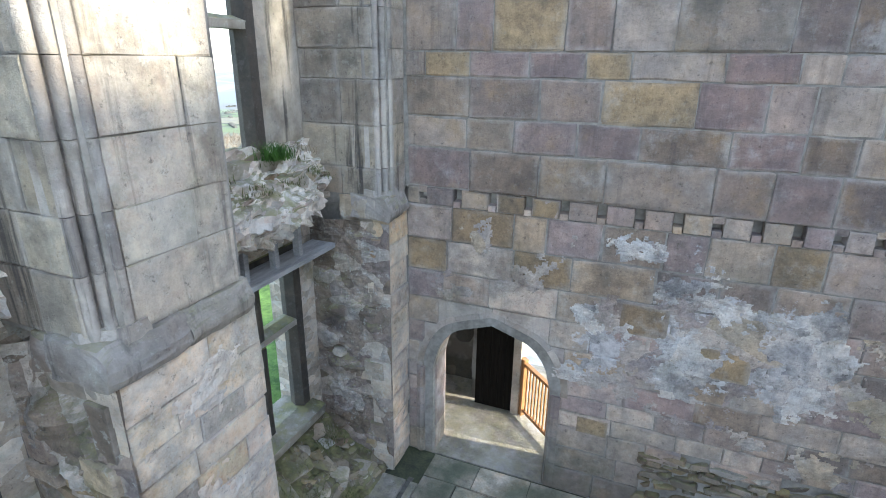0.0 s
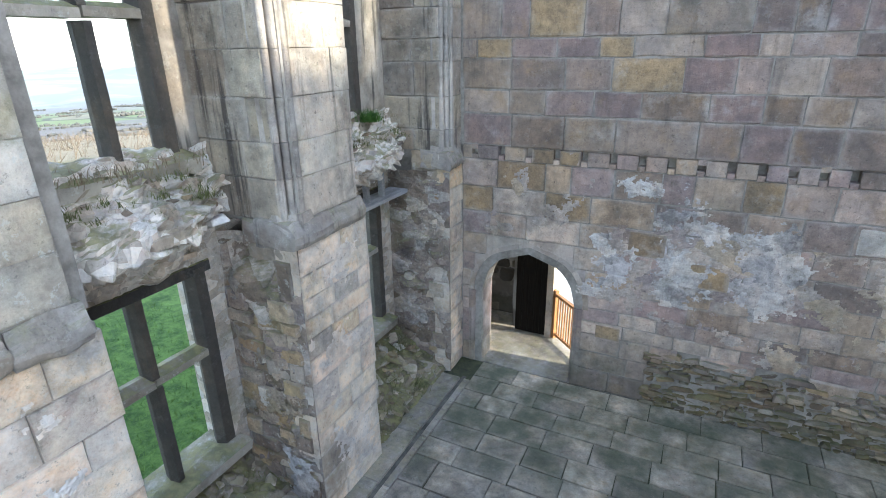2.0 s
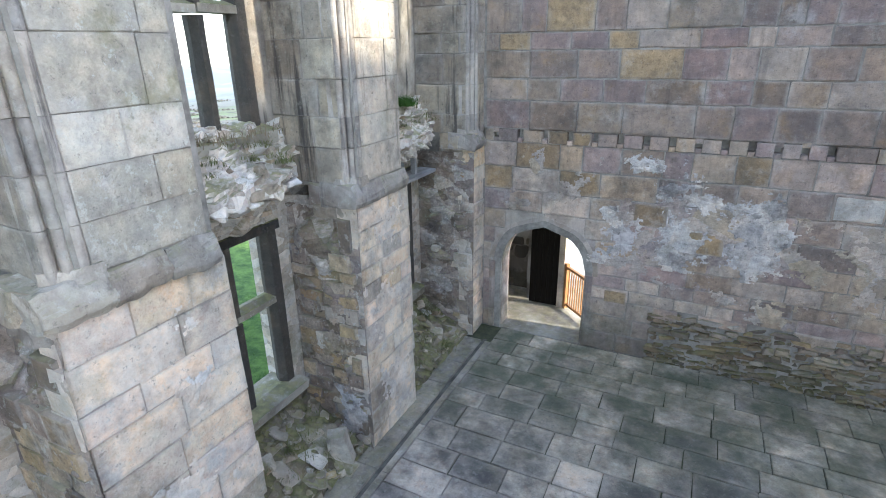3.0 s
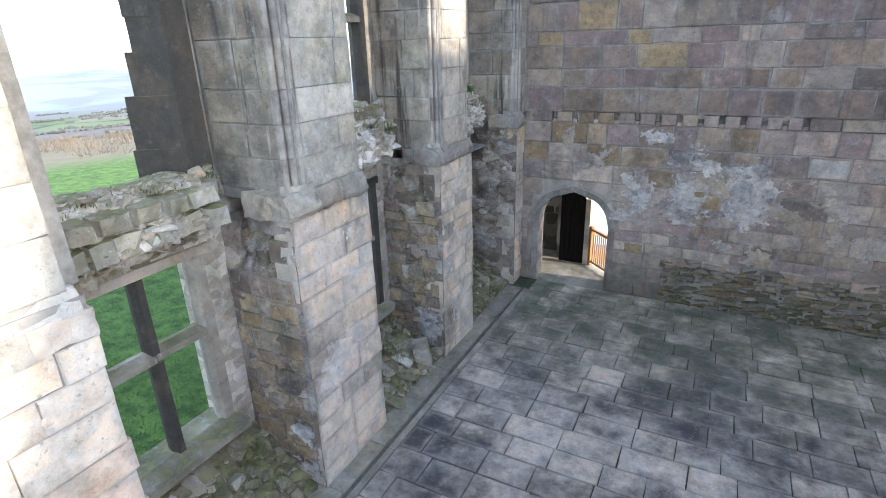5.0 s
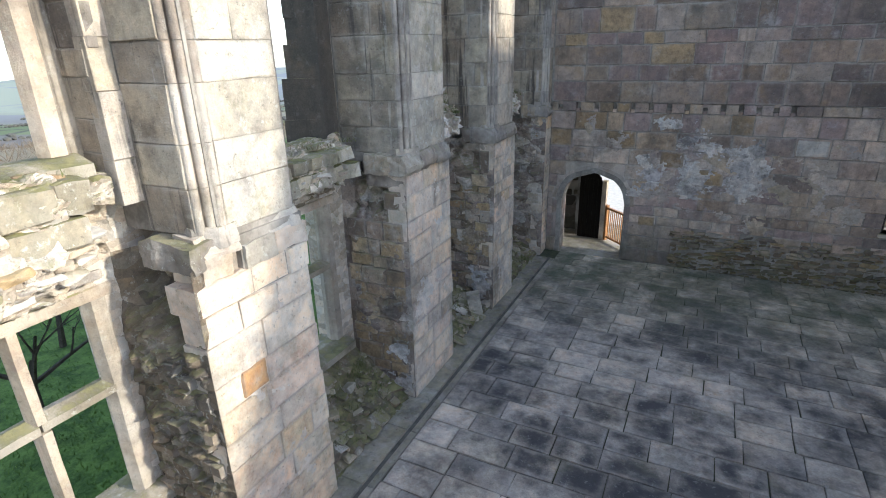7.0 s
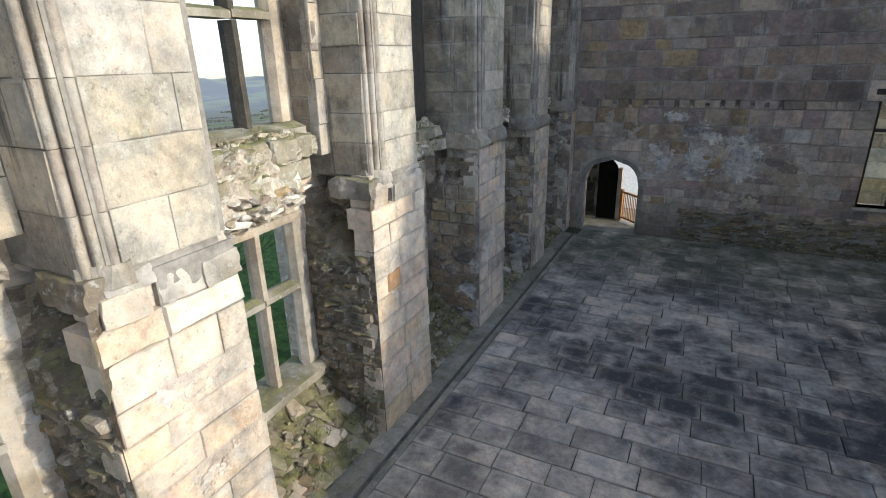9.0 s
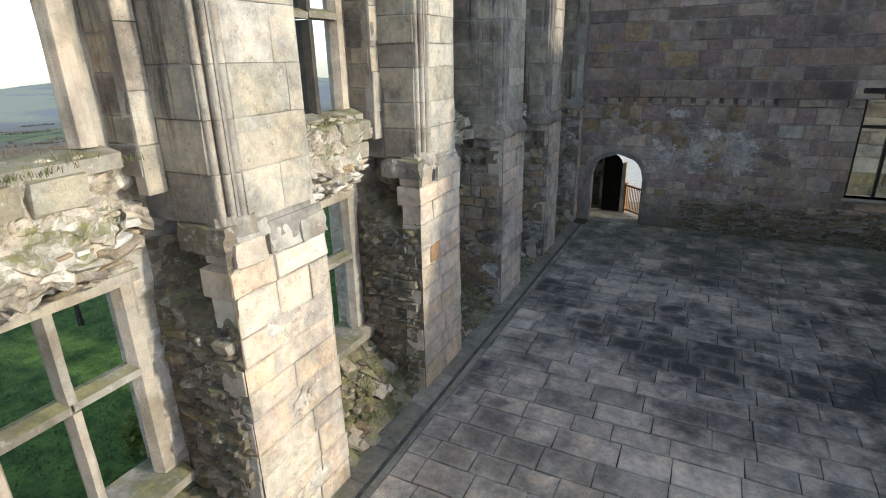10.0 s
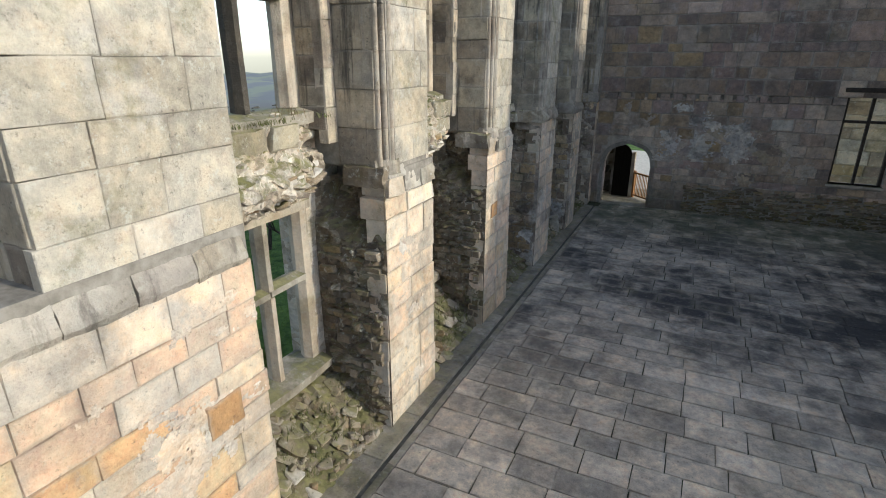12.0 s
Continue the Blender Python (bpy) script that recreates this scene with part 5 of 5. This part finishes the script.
box(bm, (-1.6, -34.8, -0.3), (RIGHT_X + 0.9, -34, 2.4))
tagged(new("wall_south", mesh_of(bm, "wall_south", tan_wall)), "plain unseen end wall added to close the hall", "wall", kind="structure")

# ---- ground to the horizon ----
def land(x, y):
    d = math.hypot(x, y + 12)
    z = -0.45
    t = min(max((d - 24) / 500, 0), 1)
    z -= 62 * (t * t * (3 - 2 * t)) ** 0.8
    if d > 500:
        z -= 62 * min((d - 500) / 1100, 1)
    if d > 1300:
        u = min((d - 1300) / 1500, 1)
        z += u * (20 + 75 * noise.noise(Vector((x * 0.0011, y * 0.0011, 0.3))) + 34 * noise.noise(Vector((x * 0.0037, y * 0.0037, 1.7))))
    if d > 3200:
        z -= (d - 3200) * 0.022
    elif d > 60:
        z += min((d - 60) / 200, 1) * 4 * noise.noise(Vector((x * 0.006, y * 0.006, 0.9)))
    return z


bm = bmesh.new()
rings = [0.0] + [3.0 * 1.145 ** i for i in range(60)]
rings = [r for r in rings if r < 7800] + [8000.0]
sect = 180
grid = []
for r in rings[1:]:
    grid.append([bm.verts.new((r * math.cos(2 * math.pi * j / sect), -12 + r * math.sin(2 * math.pi * j / sect), land(r * math.cos(2 * math.pi * j / sect), -12 + r * math.sin(2 * math.pi * j / sect)))) for j in range(sect)])
mid = bm.verts.new((0, -12, -0.45))
for j in range(sect):
    bm.faces.new((mid, grid[0][j], grid[0][(j + 1) % sect]))
for r, s in zip(grid, grid[1:]):
    for j in range(sect):
        bm.faces.new((r[j], s[j], s[(j + 1) % sect], r[(j + 1) % sect]))
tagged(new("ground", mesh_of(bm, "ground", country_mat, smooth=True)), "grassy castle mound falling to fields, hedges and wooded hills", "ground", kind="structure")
bm = bmesh.new()
box(bm, (-3.5, 3.2, -0.6), (9.0, 16.0, -0.3))
tagged(new("path", mesh_of(bm, "path", gravel)), "pale gravel yard beyond the doorway", "path", kind="structure")
for y, z, w, h in ((-11.35, 2.5, 0.34, 0.3), (-18.62, 2.3, 0.42, 0.36)):
    piece("stone", block_for(w, h, orange_stone), wall_w, frame_of((0, y, 0), Y, -X, 0, z, w, 0.16, h, -0.028))
for x, z, w, h in ((6.15, 3.35, 0.62, 0.36),):
    piece("stone", block_for(w, h, core_block), wall_far, frame_of((0, 0, 0), X, Y, x, z, w, 0.1, h, -0.014))

for x, z, w, h in ((1.45, 4.18, 0.34, 0.22), (1.89, 4.18, 0.32, 0.22), (3.2, 2.9, 0.55, 0.4), (4.1, 2.5, 0.66, 0.39), (2.75, 1.2, 0.4, 0.24)):
    piece("stone", block_for(w, h, ochre_stone, 0.6), wall_far, frame_of((0, 0, 0), X, Y, x, z, w, 0.1, h, -0.016))

# a dressed stone left standing in the rubble
bm = bmesh.new()
box(bm, (-0.14, -0.1, 0), (0.14, 0.1, 0.55))
bmesh.ops.subdivide_edges(bm, edges=bm.edges, cuts=2, use_grid_fill=True)
worn(bm, 0.03, 4.0, 3.0)
loose = tagged(new("dressed_stone", mesh_of(bm, "dressed_stone", upper_stone)), "grey dressed stone standing on end in the rubble", "stone")
loose.matrix_basis = pose(-0.2, -4.85, 0.08, 6, -9, 25)

# ---- plants and small things ----
spots = []
for n, bay in enumerate(bays):
    a, b = bay
    count = 9 if n == 1 else 6 if n == 0 else 4
    turf = [(rng.uniform(-1.05, -0.6), rng.uniform(a + 0.2, b - 0.15), 0) for _ in range(count * 3)]
    turf = [(x, y, (4.84 - max(0, x + 0.98) * 0.85) if n < 2 else 4.5 if n == 2 else 4.8) for x, y, _ in turf if n < 2 or x < -0.7]
    tuft("grass_tuft", "green and dry grass growing on the broken ledge", turf, 0.085, blade_mat, 22, 0.06, 0.9)
    dry = [(rng.uniform(-1.1, -0.7), rng.uniform(a + 0.3, b - 0.3), 4.5 if n == 2 else 4.86) for _ in range(12 if n == 1 else 2)]
    tuft("dry_grass", "dry brown stalks on the broken ledge", dry, 0.16, dry_mat, 16, 0.12, 1.0)
    low = [(rng.uniform(-1.0, -0.15), rng.uniform(a + 0.15, b - 0.15), 0) for _ in range(26)]
    low = [(x, y, 0.1 + max(0, -0.08 - x) * 0.66) for x, y, _ in low]
    tuft("weed", "low weeds and grass among the fallen stones", low, 0.12, blade_mat, 20, 0.08, 0.9)
# thick green clump on the sill of the last bay
tuft("grass_clump", "lush green grass clump on the window sill", [(-0.85 + rng.uniform(-0.12, 0.12), -1.5 + rng.uniform(-0.25, 0.2), 4.86) for _ in range(12)], 0.2, grass_mat, 30, 0.06, 0.7)

# grey board and short struts under the broken lintel of the last bay
lintel = tagged(new("timber_lintel"), "grey weathered board on struts under the broken lintel", "lintel")
bm = bmesh.new()
box(bm, (-1.15, -3.0, 3.5), (-0.78, -0.62, 3.56))
worn(bm, 0.008, 3, 0.4, cuts=3)
part("board", bm, grey_board, lintel)
for y in (-2.2, -1.7, -1.25):
    bm = bmesh.new()
    box(bm, (-0.98, y, 3.56), (-0.89, y + 0.07, 4.05))
    part("strut", bm, grey_board, lintel)


TREES = ((-5.3, -11.25, 4.0, 1), (-8.6, -9.2, 3.6, 5), (-9.4, -12.4, 3.4, 9))


def bare_tree(x, y, height, seed):
    """Trunk with forking bare limbs."""
    r = random.Random(seed)
    z0 = land(x, y) - 0.1
    root = tagged(new("tree"), "bare dark winter tree on the grass slope", "tree", "bare trees")

    def limb(bm, p, d, length, radius, depth):
        rings, steps = [], 4
        for i in range(steps + 1):
            f = i / steps
            q = p + d * length * f + Vector((noise.noise(p + Z * f * 2), noise.noise(p + X * f * 2), 0)) * 0.12 * length * f
            rad = radius * (1 - 0.55 * f)
            u = d.orthogonal().normalized()
            v = d.cross(u)
            rings.append([bm.verts.new(q + (u * math.cos(a) + v * math.sin(a)) * rad) for a in (0, 1.26, 2.51, 3.77, 5.03)])
            end = q
        for s, t in zip(rings, rings[1:]):
            for i in range(5):
                bm.faces.new((s[i], s[(i + 1) % 5], t[(i + 1) % 5], t[i]))
        if depth:
            for _ in range(3 if depth > 1 else 4):
                nd = (d + Vector((r.uniform(-1, 1), r.uniform(-1, 1), r.uniform(-0.2, 0.7))) * 0.8).normalized()
                limb(bm, p + (end - p) * r.uniform(0.55, 1.0), nd, length * r.uniform(0.5, 0.75), radius * 0.42, depth - 1)
    bm = bmesh.new()
    limb(bm, Vector((x, y, z0)), Vector((r.uniform(-0.1, 0.1), r.uniform(-0.1, 0.1), 1)).normalized(), height * 0.42, height * 0.022, 0)
    part("trunk", bm, bark, root)
    bm = bmesh.new()
    for _ in range(4):
        limb(bm, Vector((x, y, z0 + height * r.uniform(0.28, 0.4))), Vector((r.uniform(-1, 1), r.uniform(-1, 1), r.uniform(0.5, 1.3))).normalized(), height * 0.3, height * 0.012, 3)
    part("crown", bm, bark, root, "bare twigs")


for x, y, h, s in TREES:
    bare_tree(x, y, h, s)

# brown scrub on the slope
bm = bmesh.new()
for _ in range(1500):
    d = rng.uniform(44, 230)
    ang = rng.uniform(radians(100), radians(200))
    x, y = d * math.cos(ang), -12 + d * math.sin(ang)
    z = land(x, y)
    for _ in range(26):
        h = rng.uniform(0.3, 1.7)
        p = Vector((x + rng.gauss(0, 1.0), y + rng.gauss(0, 1.0), z - 0.2))
        t = p + Vector((rng.gauss(0, 0.7), rng.gauss(0, 0.7), h))
        w = Vector((rng.uniform(-1, 1), rng.uniform(-1, 1), 0)).normalized() * rng.uniform(0.02, 0.05)
        q = [bm.verts.new(c) for c in (p - w, p + w, t)]
        bm.faces.new(q)
tagged(new("scrub", mesh_of(bm, "scrub", scrub_mat)), "bare brown scrub on the castle slope", "scrub", kind="stuff")
# hedges and woods of the valley
bm = bmesh.new()
for _ in range(330):
    d = rng.uniform(260, 1500) 
    ang = rng.uniform(radians(95), radians(205))
    x, y = d * math.cos(ang), -12 + d * math.sin(ang)
    run = rng.uniform(0, 6.28)
    for i in range(rng.randrange(3, 14)):
        px, py = x + i * 7 * math.cos(run), y + i * 7 * math.sin(run)
        s = rng.uniform(1.6, 3.6)
        bmesh.ops.create_icosphere(bm, subdivisions=1, radius=s, matrix=Matrix.Translation((px, py, land(px, py) + s * 0.4)) @ Matrix.Diagonal((1.2, 1.2, rng.uniform(0.5, 0.9), 1)))
worn(bm, 1.2, 0.3)
hedge_mat = plain("far_hedge", (0.07, 0.068, 0.055), (0.12, 0.115, 0.10), 0.2)
tagged(new("hedges", mesh_of(bm, "hedges", hedge_mat)), "bare hedges and copses between the valley fields", "hedge", kind="stuff")

# turf close to the wall
bm = bmesh.new()
for _ in range(26000):
    x, y = -1.8 - 9.5 * rng.random() ** 1.5, rng.uniform(-24, -0.5)
    z = land(x, y)
    a, h = rng.uniform(0, 6.28), rng.uniform(0.04, 0.11)
    s = Vector((math.cos(a), math.sin(a), 0)) * 0.012
    p = Vector((x, y, z - 0.01))
    q = [bm.verts.new(v) for v in (p - s, p + s, p + Vector((rng.uniform(-0.06, 0.06), rng.uniform(-0.06, 0.06), h)))]
    bm.faces.new(q)
tagged(new("turf", mesh_of(bm, "turf", lawn_mat)), "short green turf outside the ruined wall", "grass", kind="stuff")


# yellowish shrub on the lawn
def bush(x, y, wide, high, n, leaf, mat, label):
    r = random.Random(int(n))
    root = tagged(new("bush"), label, "bush")
    z0 = land(x, y)
    bm = bmesh.new()
    for _ in range(9):
        a = r.uniform(0, 6.28)
        tip = Vector((x + math.cos(a) * wide * 0.4, y + math.sin(a) * wide * 0.4, z0 + high * r.uniform(0.5, 0.9)))
        p = Vector((x + math.cos(a) * 0.05, y + math.sin(a) * 0.05, z0 - 0.1))
        w = Vector((-math.sin(a), math.cos(a), 0)) * 0.02
        q = [bm.verts.new(c) for c in (p - w, p + w, tip)]
        bm.faces.new(q)
        k = [bm.verts.new(c) for c in (p - w.cross(Z), p + w.cross(Z), tip)]
        bm.faces.new(k)
    part("stems", bm, bark, root)
    bm = bmesh.new()
    knots = [Vector((r.gauss(0, wide * 0.26), r.gauss(0, wide * 0.26), high * r.uniform(0.2, 0.85))) for _ in range(14)]
    for _ in range(n):
        p = Vector((x, y, z0)) + r.choice(knots) + Vector((r.gauss(0, 1), r.gauss(0, 1), r.gauss(0, 1))) * wide * 0.11
        u = Vector((r.uniform(-1, 1), r.uniform(-1, 1), r.uniform(-0.6, 0.9))).normalized() * leaf
        v = u.orthogonal().normalized() * leaf * 0.45
        q = [bm.verts.new(c) for c in (p, p + u * 0.5 + v, p + u, p + u * 0.5 - v)]
        bm.faces.new(q)
    part("leaves", bm, mat, root)


shrub_mat = plain("yellow_shrub_leaf", (0.10, 0.15, 0.03), (0.25, 0.28, 0.08), 3.0)
bush(-3.91, -14.6, 0.55, 0.4, 420, 0.1, shrub_mat, "low yellowish shrub on the lawn outside the window")
twig_mat = plain("dry_shrub_twig", (0.20, 0.17, 0.08), (0.40, 0.36, 0.17), 6.0)
bush(-2.75, -12.35, 0.5, 0.95, 260, 0.12, twig_mat, "pale dry shrub growing against the outside of the wall")
bush(-2.7, -16.25, 0.4, 0.85, 220, 0.11, shrub_mat, "small yellowish shrub below the window outside the wall")
